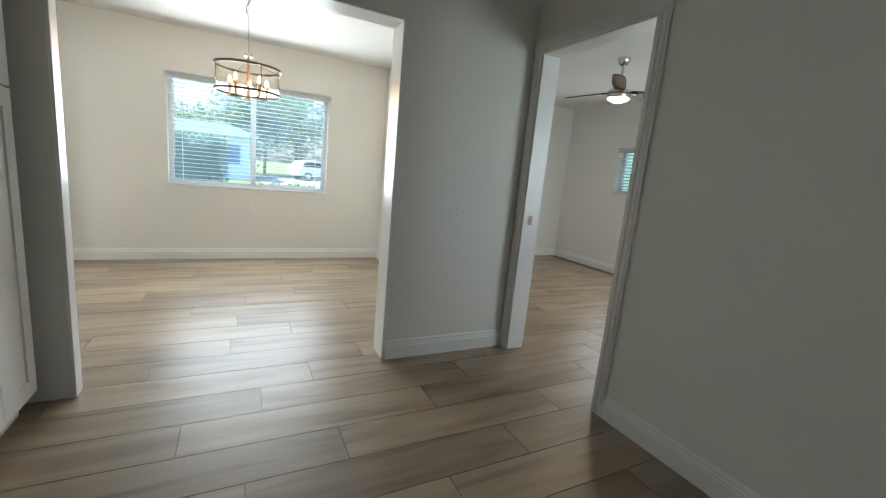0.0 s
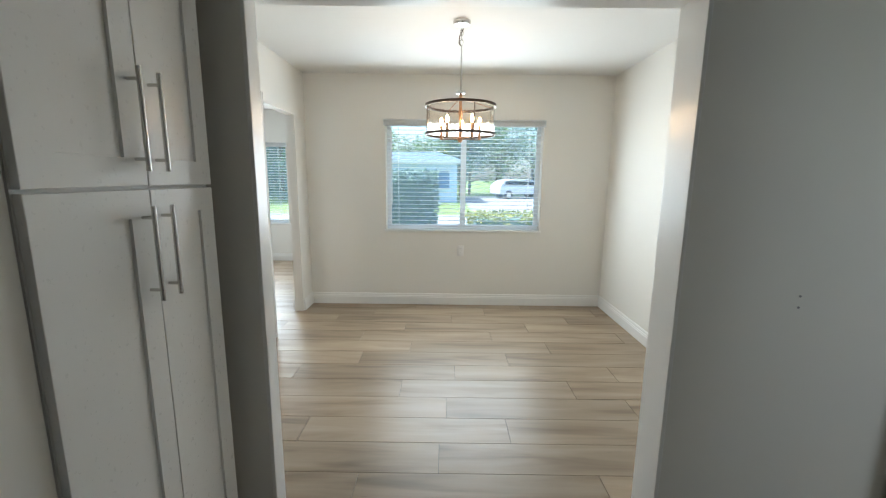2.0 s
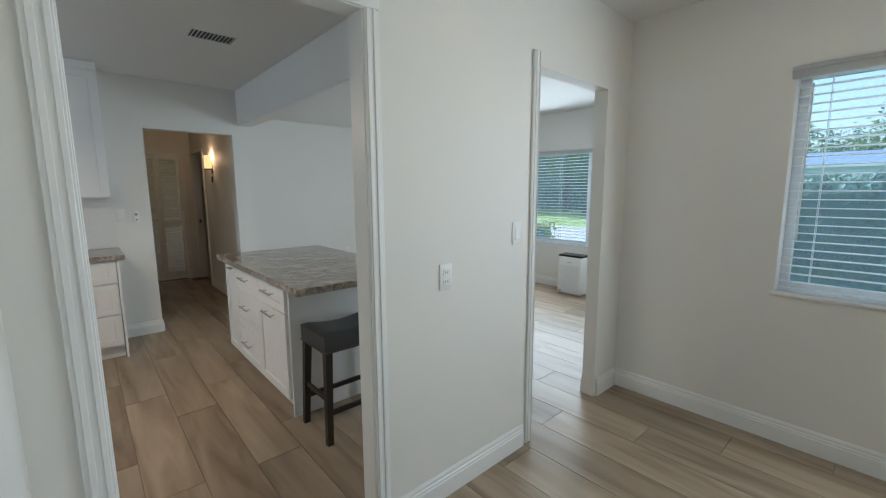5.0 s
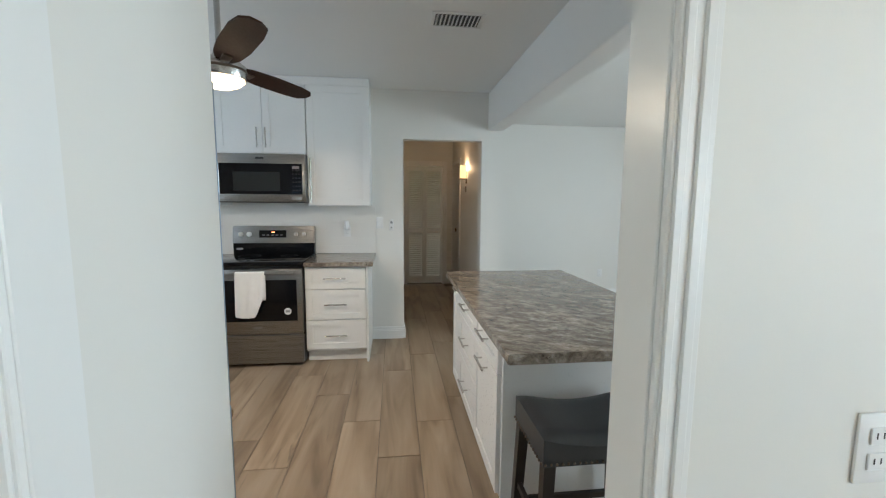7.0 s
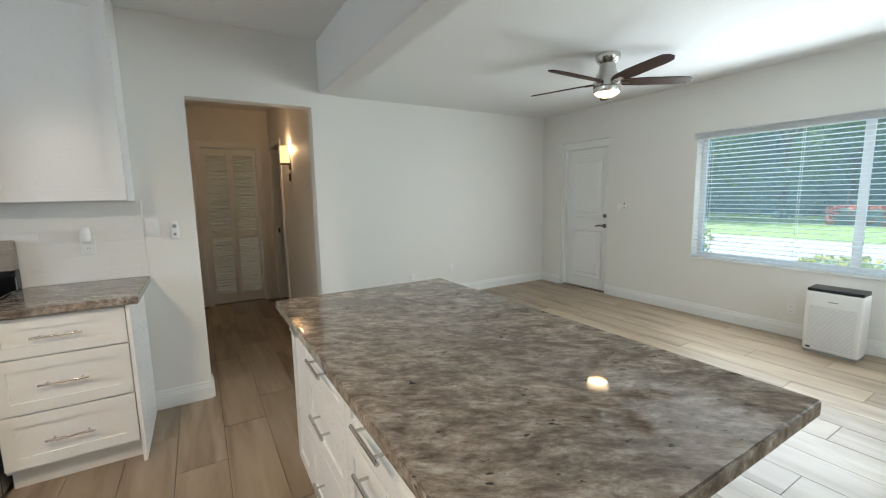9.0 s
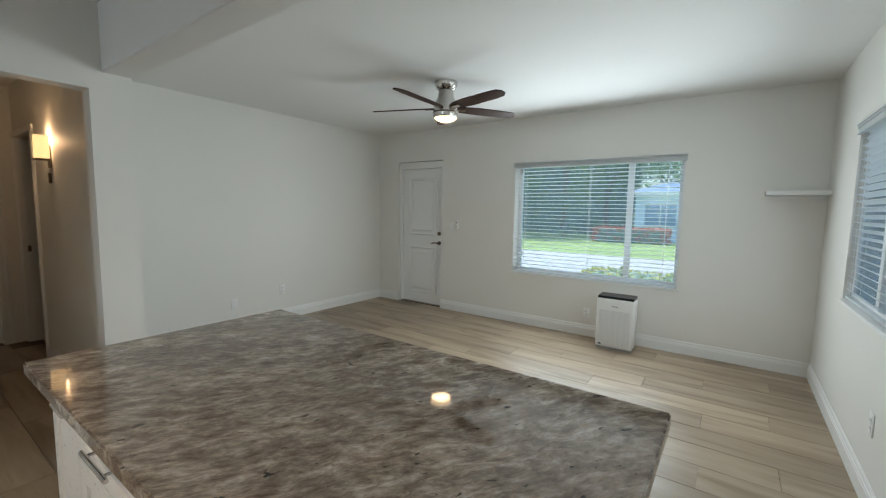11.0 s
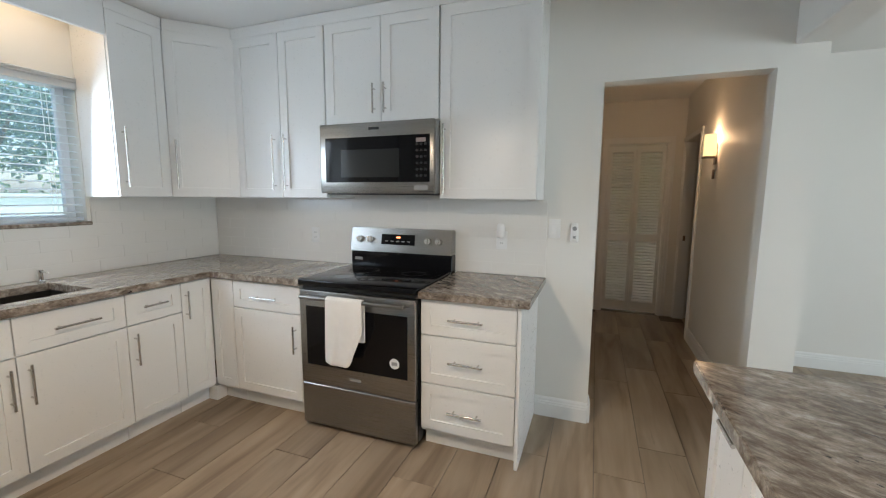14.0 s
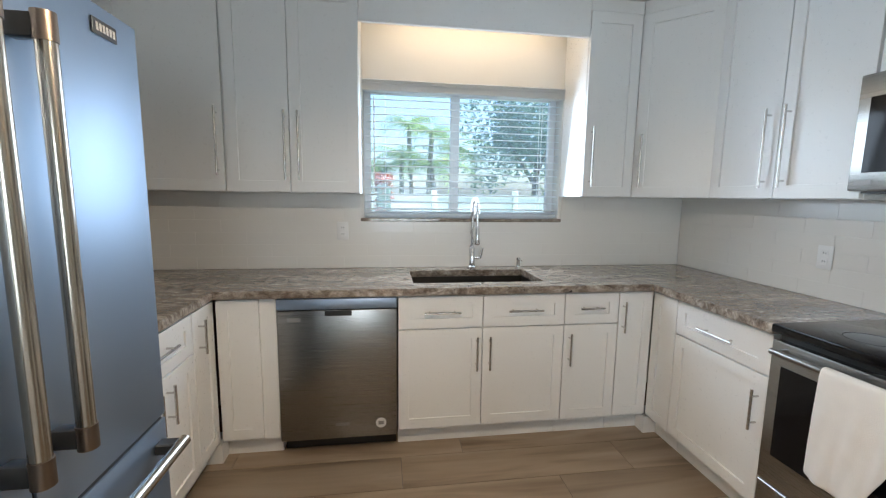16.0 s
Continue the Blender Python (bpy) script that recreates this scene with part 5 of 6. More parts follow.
def fan(x, y, label, blades, first, radius, drop, watts, style, glow=(1.0, 0.80, 0.58)):
    """A ceiling fan at rest with a lit bowl. style: hugger or rod."""
    at(x, y, 0)
    f = thing("ceiling_fan", label, "ceiling fan", base=(0, 0, H))
    zb = H - drop
    if style == "hugger":
        part("canopy", lathe(bmesh.new(), [(0.066, H - 0.075), (0.085, H - 0.06), (0.102, H - 0.03), (0.102, H - 0.001)], 32), SATIN, f, smooth=True)
        part("motor", lathe(bmesh.new(), [(0.104, zb - 0.012), (0.112, zb + 0.01), (0.113, zb + 0.075), (0.100, zb + 0.115), (0.072, zb + 0.165), (0.062, H - 0.07)], 32), SATIN, f, smooth=True)
        part("band", lathe(bmesh.new(), [(0.1125, zb + 0.028), (0.1145, zb + 0.03), (0.1145, zb + 0.036), (0.1125, zb + 0.038)], 32), BRONZE, f, smooth=True)
        zblade = zb + 0.075
    else:
        part("canopy", lathe(bmesh.new(), [(0.02, H - 0.075), (0.045, H - 0.06), (0.062, H - 0.02), (0.062, H - 0.001)], 28), SATIN, f, smooth=True)
        part("downrod", rod(bmesh.new(), (0, 0, zb + 0.09), (0, 0, H - 0.06), 0.013, sides=14), SATIN, f, smooth=True)
        part("motor", lathe(bmesh.new(), [(0.11, zb - 0.005), (0.115, zb + 0.01), (0.115, zb + 0.055), (0.09, zb + 0.075), (0.03, zb + 0.10), (0.022, zb + 0.14), (0.014, zb + 0.16)], 32), SATIN, f, smooth=True)
        part("band", lathe(bmesh.new(), [(0.1155, zb + 0.028), (0.1172, zb + 0.03), (0.1172, zb + 0.038), (0.1155, zb + 0.04)], 32), BRONZE, f, smooth=True)
        zblade = zb + 0.06
    rb = 0.1 if style == "hugger" else 0.106
    bowl = part("light_bowl", lathe(bmesh.new(), [(0.002, zb - 0.05), (rb * 0.45, zb - 0.045), (rb * 0.8, zb - 0.03), (rb, zb - 0.012), (rb, zb - 0.004)], 32), GLOBE, f, "lit frosted glass bowl", smooth=True)
    bowl.visible_shadow = False
    for k in range(blades):
        a = first + 360 / blades * k
        at(x, y, 0)
        bm = bmesh.new()
        prof = [(0.10, 0.038), (0.16, 0.055), (0.30, 0.066), (radius - 0.12, 0.064), (radius - 0.035, 0.054), (radius, 0.022)]
        up = [bm.verts.new((r, w, 0.004)) for r, w in prof] + [bm.verts.new((r, -w * (0.92 if r > 0.5 else 1), 0.004)) for r, w in reversed(prof)]
        face = bm.faces.new(up)
        ext = bmesh.ops.extrude_face_region(bm, geom=[face])["geom"]
        bmesh.ops.translate(bm, vec=(0, 0, -0.008), verts=[v for v in ext if isinstance(v, bmesh.types.BMVert)])
        bm.transform(pose(0, 0, zblade, 0, 0, a) @ pose(0, 0, 0, -12, 0, 0))
        bl = part("blade", bm, BLADE, f, "dark walnut blade")
        arm = bmesh.new()
        box(arm, 0.06, -0.02, -0.012, 0.19, 0.02, -0.005, 0.002)
        arm.transform(pose(0, 0, zblade, 0, 0, a) @ pose(0, 0, 0, -12, 0, 0))
        part("blade_arm", arm, BRONZE, bl)
    at()
    data = bpy.data.lights.new("bowl_light", "AREA")
    data.shape, data.size, data.energy, data.color = "DISK", 0.17, watts * LEVEL, glow
    new("bowl_light", data).location = (x, y, zb - 0.056)


def sconce(x, y, z):
    at(x, y, z, 180)
    s = thing("wall_sconce", "lit cream glass wall sconce with bronze base", "wall lamp", base=(0, 0, 0))
    block("back_plate", -0.035, 0.0, -0.16, 0.035, 0.012, 0.02, BRONZE, s, bevel=0.003)
    block("cup", -0.05, 0.012, -0.105, 0.05, 0.10, -0.09, BRONZE, s, bevel=0.003)
    g = bmesh.new()
    n = 14
    pts = [(0.052 * math.cos(math.pi * k / n), 0.012 + 0.085 * math.sin(math.pi * k / n)) for k in range(n + 1)]
    lo, hi = [g.verts.new((px, py, -0.088)) for px, py in pts], [g.verts.new((px, py, 0.09)) for px, py in pts]
    for k in range(n):
        g.faces.new((lo[k], lo[k + 1], hi[k + 1], hi[k]))
    sh = part("shade", g, SCONCE_GLASS, s, "glowing cream glass shade", smooth=True)
    sh.visible_shadow = False
    block("finial", -0.012, 0.004, -0.28, 0.012, 0.02, -0.20, BRONZE, s, bevel=0.002)
    at()
    bulb(x, y - 0.05, z + 0.06, 2.4, 0.03, (1.0, 0.62, 0.33))


chandelier(5.37, 3.89)
fan(0.83, 6.14, "five-blade nickel hugger ceiling fan with walnut blades and lit bowl", 5, -16, 0.70, 0.30, 0.9, "hugger", (1.0, 0.66, 0.36))
fan(2.12, 2.13, "three-blade nickel ceiling fan with walnut blades and lit bowl", 3, 32, 0.62, 0.535, 11.0, "rod")
fan(8.74, 3.0, "three-blade bedroom ceiling fan with dark blades and lit bowl", 3, 100, 0.66, 0.38, 3.0, "rod")
sconce(-1.48, 3.95, 1.86)
sky_panel((1.62, 0.19, 2.52), (1.62, 0.17, 0), 1.0, 0.1, 1.5, (1.0, 0.74, 0.47))   # strip lamp behind the window header


def header_lamp():
    at()
    l = thing("strip_light", "slim white strip light behind the window header", "lamp", base=(1.62, 0.2, 2.54))
    block("housing", 1.3, 0.14, H - 0.02, 1.94, 0.2, H - 0.001, PLASTIC, l, bevel=0.003)


header_lamp()


# ---- small fixtures ----
def plate(kind, x, y, z, turn, label):
    """An outlet or switch plate on a wall; local +y points into the room."""
    at(x, y, z, turn)
    p = thing("wall_outlet" if kind == "outlet" else "light_switch", label, "outlet" if kind == "outlet" else "switch", base=(0, 0, 0))
    pl = block("cover_plate", -0.036, 0.0005, -0.058, 0.036, 0.006, 0.058, PLASTIC, p, bevel=0.0025, segments=2)
    if kind == "outlet":
        for dz in (-0.021, 0.021):
            so = block("socket", -0.017, 0.006, dz - 0.014, 0.017, 0.0085, dz + 0.014, PLASTIC, p, bevel=0.002)
            for dx in (-0.006, 0.006):
                block("slot", dx - 0.0012, 0.0086, dz - 0.004, dx + 0.0012, 0.0089, dz + 0.006, BLACK, so)
    else:
        block("rocker", -0.016, 0.006, -0.033, 0.016, 0.0095, 0.033, PLASTIC, p, bevel=0.002)
    at()
    return p


plate("outlet", 3.72, 3.685, 1.065, -90, "white duplex outlet on the dining room wall")
plate("switch", 3.72, 4.18, 1.225, -90, "white rocker switch beside the doorway")
plate("outlet", 5.445, 5.385, 0.64, 180, "white duplex outlet under the dining window")
at(6.61, 2.275, 1.01, 180)
anchor = thing("wall_anchor", "two small dark screw holes in the dim entry wall", "wall anchor", base=(0, 0, 0))
for dz in (-0.022, 0.022):
    part("screw", rod(bmesh.new(), (0, 0.0002, dz), (0, 0.003, dz), 0.0045, sides=12), GREY_PLASTIC, anchor)
at()
plate("outlet", -1.6, 6.05, 0.38, -90, "white outlet low on the living room wall")
plate("outlet", -1.6, 5.44, 0.30, -90, "white blank plate low on the living room wall")
plate("outlet", 1.685, 7.8, 0.265, 180, "white outlet beside the air purifier")
plate("outlet", 3.63, 5.9, 0.40, 90, "white outlet under the side window")
plate("switch", -0.20, 7.8, 1.19, 180, "white rocker switch beside the front door")
plate("switch", 0.0, 2.79, 1.225, -90, "white rocker switch beside the splashback")
plate("outlet", 0.009, 2.465, 1.14, -90, "white outlet on the tiles with an air freshener")
plate("outlet", 0.009, 1.02, 1.12, -90, "white outlet on the splashback tiles")
plate("outlet", 2.42, 0.009, 1.16, 0, "white outlet on the tiles beside the sink window")


def air_freshener():
    at(0.018, 2.465, 1.165, -90)
    a = thing("air_freshener", "white plug-in air freshener in the outlet", "air freshener", base=(0, 0, 0))
    part("shell", lathe(bmesh.new(), [(0.014, -0.01), (0.024, 0.0), (0.026, 0.05), (0.021, 0.078), (0.010, 0.085)], 20, (0, 0.032, 0)), PLASTIC, a, smooth=True)
    part("plug", box(bmesh.new(), -0.014, 0.0, 0.0, 0.014, 0.02, 0.03, 0.002), PLASTIC, a)
    at()


def wall_remote(x, y, z, turn, label, name):
    at(x, y, z, turn)
    r = thing(name, label, "remote control", base=(0, 0, 0))
    block("cradle", -0.024, 0.0005, -0.055, 0.024, 0.014, 0.03, PLASTIC, r, bevel=0.003)
    b = block("handset", -0.019, 0.012, -0.05, 0.019, 0.024, 0.062, PLASTIC, r, bevel=0.004, segments=2)
    part("button", rod(bmesh.new(), (0, 0.024, 0.03), (0, 0.0255, 0.03), 0.013, sides=16), GREY_PLASTIC, b)
    block("key", -0.008, 0.024, -0.03, 0.008, 0.0255, -0.015, GREY_PLASTIC, b)
    at()


air_freshener()
wall_remote(0.0, 2.91, 1.20, -90, "small white fan remote in a wall cradle", "wall_remote")
wall_remote(-0.115, 7.8, 1.215, 180, "white fan remote in a cradle by the front door", "wall_remote")


def ceiling_vent(x, y):
    at(x, y, 0)
    v = thing("ceiling_vent", "white ceiling air vent with angled louvres", "vent", base=(0, 0, H))
    fr = bmesh.new()
    a, b, t = 0.105, 0.16, 0.022
    z = H - 0.009
    box(fr, -a, -b, z, -a + t, b, H - 0.0005, 0.002)
    box(fr, a - t, -b, z, a, b, H - 0.0005, 0.002)
    box(fr, -a + t, -b, z, a - t, -b + t, H - 0.0005, 0.002)
    box(fr, -a + t, b - t, z, a - t, b, H - 0.0005, 0.002)
    part("frame", fr, TRIM, v)
    block("backing", -a + t, -b + t, H - 0.0025, a - t, b - t, H - 0.0008, BLACK, v)
    for k in range(11):
        yy = -b + t + 0.014 + k * (2 * b - 2 * t - 0.028) / 10
        s = bmesh.new()
        made = bmesh.ops.create_cube(s, size=1)["verts"]
        bmesh.ops.transform(s, matrix=pose(0, yy, H - 0.010, 40, 0, 0) @ Matrix.Diagonal((2 * a - 2 * t, 0.016, 0.002, 1)), verts=made)
        part("slat", s, TRIM, v)
    at()


ceiling_vent(1.62, 3.33)


def air_purifier():
    at(2.065, 7.655, 0, 180)
    p = thing("air_purifier", "white tower air purifier with black top standing by the wall", "air purifier", base=(0, 0, 0))
    w, d, h = 0.18, 0.20, 0.565
    bm = bmesh.new()
    box(bm, -w, 0.0, 0.022, w, d, h - 0.03, 0.018, 3)
    body = part("body", bm, PLASTIC, p, smooth=True)
    grille = bmesh.new()
    for k in range(34):
        z = 0.06 + k * 0.0105
        box(grille, -w + 0.03, d - 0.001, z, w - 0.03, d + 0.0012, z + 0.0055)
    tagged(part("grille", grille, mottled("pale_grille", (0.62, 0.63, 0.64), 0.5), body), kind="stuff")
    top = bmesh.new()
    pts = [(-w + 0.006, 0.01, h - 0.03), (w - 0.006, 0.01, h - 0.03), (w - 0.006, d - 0.006, h - 0.03), (-w + 0.006, d - 0.006, h - 0.03),
           (-w + 0.006, 0.01, h), (w - 0.006, 0.01, h), (w - 0.006, d - 0.02, h - 0.008), (-w + 0.006, d - 0.02, h - 0.008)]
    v = [top.verts.new(q) for q in pts]
    for f in ((0, 3, 2, 1), (4, 5, 6, 7), (0, 1, 5, 4), (2, 3, 7, 6), (1, 2, 6, 5), (3, 0, 4, 7)):
        top.faces.new([v[k] for k in f])
    part("control_top", top, BLACK_GLASS, p, "glossy black control top")
    block("name_bar", -0.03, d + 0.0002, 0.455, 0.03, d + 0.0014, 0.463, GREY_PLASTIC, body)
    block("plinth", -w + 0.012, 0.012, 0.0, w - 0.012, d - 0.012, 0.022, GREY_PLASTIC, p)
    block("indicator", w - 0.06, d + 0.0002, 0.045, w - 0.03, d + 0.0014, 0.06, BLACK, body)
    at()


air_purifier()


def wall_shelf():
    at()
    s = thing("wall_shelf", "white floating shelf in the living room corner", "shelf", base=(3.42, 7.7, 1.60))
    block("board", 3.205, 7.58, 1.595, 3.625, 7.797, 1.63, TRIM, s, bevel=0.004)
    block("rear_cleat", 3.22, 7.775, 1.57, 3.615, 7.797, 1.5945, TRIM, s)


wall_shelf()


# ---- outside ----
def leaf_material(name, dark, light):
    m, n, l, b = material(name, 0.6)
    g = n.new("ShaderNodeNewGeometry")
    ramp = n.new("ShaderNodeValToRGB")
    e = ramp.color_ramp.elements
    e[0].color, e[1].color = (*dark, 1), (*light, 1)
    l.new(g.outputs["Random Per Island"], ramp.inputs[0])
    l.new(ramp.outputs[0], b.inputs["Base Color"])
    thin, mix = n.new("ShaderNodeBsdfTranslucent"), n.new("ShaderNodeMixShader")
    mix.inputs[0].default_value = 0.4
    l.new(ramp.outputs[0], thin.inputs[0])
    l.new(b.outputs[0], mix.inputs[1])
    l.new(thin.outputs[0], mix.inputs[2])
    l.new(mix.outputs[0], n["Material Output"].inputs[0])
    return m


GRASS = mottled("lawn_grass", (0.13, 0.19, 0.045), 0.9, scale=0.6, amount=0.35, fine=14, bump=0.8, depth=0.03)
ROAD = mottled("pale_road", (0.24, 0.24, 0.25), 0.85, scale=0.4, amount=0.1, fine=40, bump=0.3, depth=0.004)
BARK = mottled("bark", (0.16, 0.12, 0.09), 0.9, scale=8, amount=0.3, fine=30, bump=0.8, depth=0.02)
LEAF = leaf_material("tree_leaves", (0.07, 0.13, 0.045), (0.22, 0.31, 0.13))
LEAF_COOL = leaf_material("cool_leaves", (0.085, 0.15, 0.12), (0.22, 0.33, 0.28))
LEAF_YELLOW = leaf_material("variegated_leaves", (0.16, 0.20, 0.04), (0.50, 0.46, 0.12))
LEAF_RED = leaf_material("red_flowers", (0.30, 0.05, 0.03), (0.55, 0.16, 0.07))
FROND = leaf_material("palm_fronds", (0.09, 0.17, 0.04), (0.26, 0.36, 0.10))
HOUSE_BLUE = mottled("pale_blue_siding", (0.60, 0.73, 0.88), 0.7, scale=2, amount=0.05, fine=20)
HOUSE_WHITE = mottled("white_fence", (0.82, 0.82, 0.80), 0.6, scale=2, amount=0.04, fine=20)
ROOF = mottled("blue_grey_roof", (0.10, 0.15, 0.24), 0.85, scale=3, amount=0.15, fine=15, bump=0.5)
CAR_WHITE = mottled("white_car_paint", (0.78, 0.78, 0.78), 0.15, fine=20, bump=0.0)
CAR_BLUE = mottled("blue_car_paint", (0.07, 0.12, 0.22), 0.15, fine=20, bump=0.0)
RUBBER = mottled("tyre_rubber", (0.02, 0.02, 0.02), 0.8)
G0 = -0.15

at()
structure(block("ground", -300, -300, G0 - 0.3, 300, 300, G0, GRASS), "green lawn reaching to the horizon", "ground")
structure(block("road", -120, 12.6, G0, 120, 18.4, G0 + 0.02, ROAD), "pale sunlit street in front of the house", "road")
structure(block("driveway", 6.6, 18.4, G0, 17.5, 38.5, G0 + 0.015, ROAD), "pale concrete driveway across the street", "road")
structure(block("driveway_near", -0.4, 7.98, G0, 0.3, 12.6, G0 + 0.012, ROAD), "narrow pale front walk to the street", "road")


def leaves(bm, centre, radii, count, size, rng, upward=0.0):
    """Small bent leaf clumps scattered through an uneven crown."""
    cx, cy, cz = centre
    lumps = [(Vector((rng.gauss(0, 0.5), rng.gauss(0, 0.5), rng.gauss(0, 0.45))), rng.uniform(0.35, 0.6)) for _ in range(11)]
    for _ in range(count):
        c, r = rng.choice(lumps)
        d = Vector((rng.gauss(0, 1), rng.gauss(0, 1), rng.gauss(0, 1))).normalized() * r * rng.uniform(0.55, 1.05)
        p = c + d
        q = Vector((cx + p.x * radii[0], cy + p.y * radii[1], cz + p.z * radii[2]))
        a = Vector((rng.gauss(0, 1), rng.gauss(0, 1), rng.gauss(0, 0.6))).normalized()
        b = a.cross(Vector((rng.gauss(0, 1), rng.gauss(0, 1), rng.gauss(0, 1)))).normalized()
        s = size * rng.uniform(0.6, 1.3)
        t = [bm.verts.new(q + a * s), bm.verts.new(q + b * s * 0.45), bm.verts.new(q - a * s), bm.verts.new(q - b * s * 0.45)]
        bm.faces.new((t[0], t[1], t[2]))
        bm.faces.new((t[0], t[2], t[3]))


def tree(x, y, height, spread, seed, mat, label, count=1100, size=0.24):
    rng = random.Random(seed)
    at(x, y, G0)
    t = thing("tree", label, "tree", "trees around the house", base=(0, 0, 0))
    trunk = bmesh.new()
    rod(trunk, (0, 0, 0), (rng.uniform(-0.2, 0.2), rng.uniform(-0.2, 0.2), height * 0.5), 0.16 * height / 7, 0.09 * height / 7, 10)
    part("trunk", trunk, BARK, t, smooth=True)
    for k in range(5):
        a = rng.uniform(0, 6.28)
        limb = bmesh.new()
        z = height * rng.uniform(0.3, 0.48)
        rod(limb, (0, 0, z), (spread * 0.6 * math.cos(a), spread * 0.6 * math.sin(a), z + height * 0.25), 0.07, 0.025, 7)
        part("limb", limb, BARK, t)
    crown = bmesh.new()
    leaves(crown, (0, 0, height * 0.6), (spread, spread, height * 0.42), count, size, rng)
    part("crown", crown, mat, t)
    at()
    return t


def bush(x0, y0, x1, y1, h, seed, mat, label, count=700, size=0.07, name="bush"):
    rng = random.Random(seed)
    at((x0 + x1) / 2, (y0 + y1) / 2, G0)
    t = thing(name, label, "hedge" if name == "hedge" else "bush", base=(0, 0, 0))
    bm = bmesh.new()
    hx, hy = (x1 - x0) / 2, (y1 - y0) / 2
    for _ in range(count):
        p = Vector((rng.uniform(-hx, hx), rng.uniform(-hy, hy), rng.uniform(0.03, h)))
        k = rng.random()
        if k < 0.4:
            p.z = h * rng.uniform(0.9, 1.04)
        elif k < 0.8:
            p.y = rng.choice((-hy, hy)) * rng.uniform(0.9, 1.05)
        else:
            p.x = rng.choice((-hx, hx)) * rng.uniform(0.92, 1.04)
        a = Vector((rng.gauss(0, 1), rng.gauss(0, 1), rng.gauss(0, 1))).normalized()
        b = a.cross(Vector((rng.gauss(0, 1), rng.gauss(0, 1), rng.gauss(0, 1)))).normalized()
        s = size * rng.uniform(0.6, 1.4)
        v = [bm.verts.new(p + a * s), bm.verts.new(p + b * s * 0.5), bm.verts.new(p - a * s), bm.verts.new(p - b * s * 0.5)]
        bm.faces.new(v)
    part("foliage", bm, mat, t)
    core = bmesh.new()
    box(core, -hx * 0.9, -hy * 0.88, 0, hx * 0.9, hy * 0.88, h * 0.92, 0.06, 2)
    part("twigs", core, LEAF_COOL, t)
    at()


def palm(x, y, height, seed, label):
    rng = random.Random(seed)
    at(x, y, G0)
    t = thing("palm_tree", label, "palm tree", "palms behind the fence", base=(0, 0, 0))
    lean = rng.uniform(-0.25, 0.25)
    part("trunk", tube(bmesh.new(), [(0, 0, 0), (lean * 0.4, 0, height * 0.5), (lean, 0, height)], 0.07, 8), BARK, t, smooth=True)
    for k in range(13):
        a, rise = rng.uniform(0, 6.28), rng.uniform(0.15, 0.9)
        L = rng.uniform(1.0, 1.5)
        fr = bmesh.new()
        prev = None
        d = Vector((math.cos(a), math.sin(a), 0))
        side = Vector((-math.sin(a), math.cos(a), 0))
        for i in range(15):
            u = i / 14
            p = Vector((lean, 0, height)) + d * L * u + Vector((0, 0, rise * L * u - 0.95 * L * u * u))
            if prev is not None:
                w = 0.34 * math.sin(math.pi * min(u * 0.9 + 0.1, 1))
                for sg in (-1, 1):
                    tip = p + side * sg * w + d * 0.12 - Vector((0, 0, 0.1 + 0.1 * rng.random()))
                    v = [fr.verts.new(prev), fr.verts.new(tip), fr.verts.new(prev.lerp(p, 0.55))]
                    fr.faces.new(v)
            prev = p
        part("frond", fr, FROND, t)
    at()


def house(x, y, w, d, h, wall_mat, label, turn=0):
    """A low house: walls, gable roof with eaves, windows and door on the side that faces the street."""
    at(x, y, G0, turn)
    t = thing("house", label, "house", "houses across the street", base=(0, 0, 0))
    block("wall", -w / 2, -d / 2, 0, w / 2, d / 2, h, wall_mat, t)
    r = bmesh.new()
    e = 0.45
    pts = [(-w / 2 - e, -d / 2 - e, h), (w / 2 + e, -d / 2 - e, h), (w / 2 + e, d / 2 + e, h), (-w / 2 - e, d / 2 + e, h), (-w / 2 + 1.2, 0, h + 0.75), (w / 2 - 1.2, 0, h + 0.75)]
    v = [r.verts.new(p) for p in pts]
    for f in ((0, 1, 5, 4), (2, 3, 4, 5), (1, 2, 5), (3, 0, 4), (3, 2, 1, 0)):
        r.faces.new([v[k] for k in f])
    part("roof", r, ROOF, t)
    block("fascia", -w / 2 - e, -d / 2 - e - 0.02, h - 0.16, w / 2 + e, -d / 2 - e, h, HOUSE_WHITE, t)
    for k in range(3):
        cx = -w / 2 + w * (k + 0.5) / 3
        wn_ = block("window", cx - 0.75, -d / 2 - 0.03, 0.9, cx + 0.75, -d / 2 - 0.002, 2.05, WINDOW_BLUE, t)
        block("frame", cx - 0.82, -d / 2 - 0.05, 2.05, cx + 0.82, -d / 2 - 0.002, 2.13, HOUSE_WHITE, wn_)
        block("mullion", cx - 0.03, -d / 2 - 0.05, 0.9, cx + 0.03, -d / 2 - 0.031, 2.05, HOUSE_WHITE, wn_)
        block("sill", cx - 0.85, -d / 2 - 0.08, 0.82, cx + 0.85, -d / 2 - 0.002, 0.9, HOUSE_WHITE, wn_)
    at()


WINDOW_BLUE = mottled("house_window", (0.10, 0.20, 0.36), 0.1, bump=0.0)


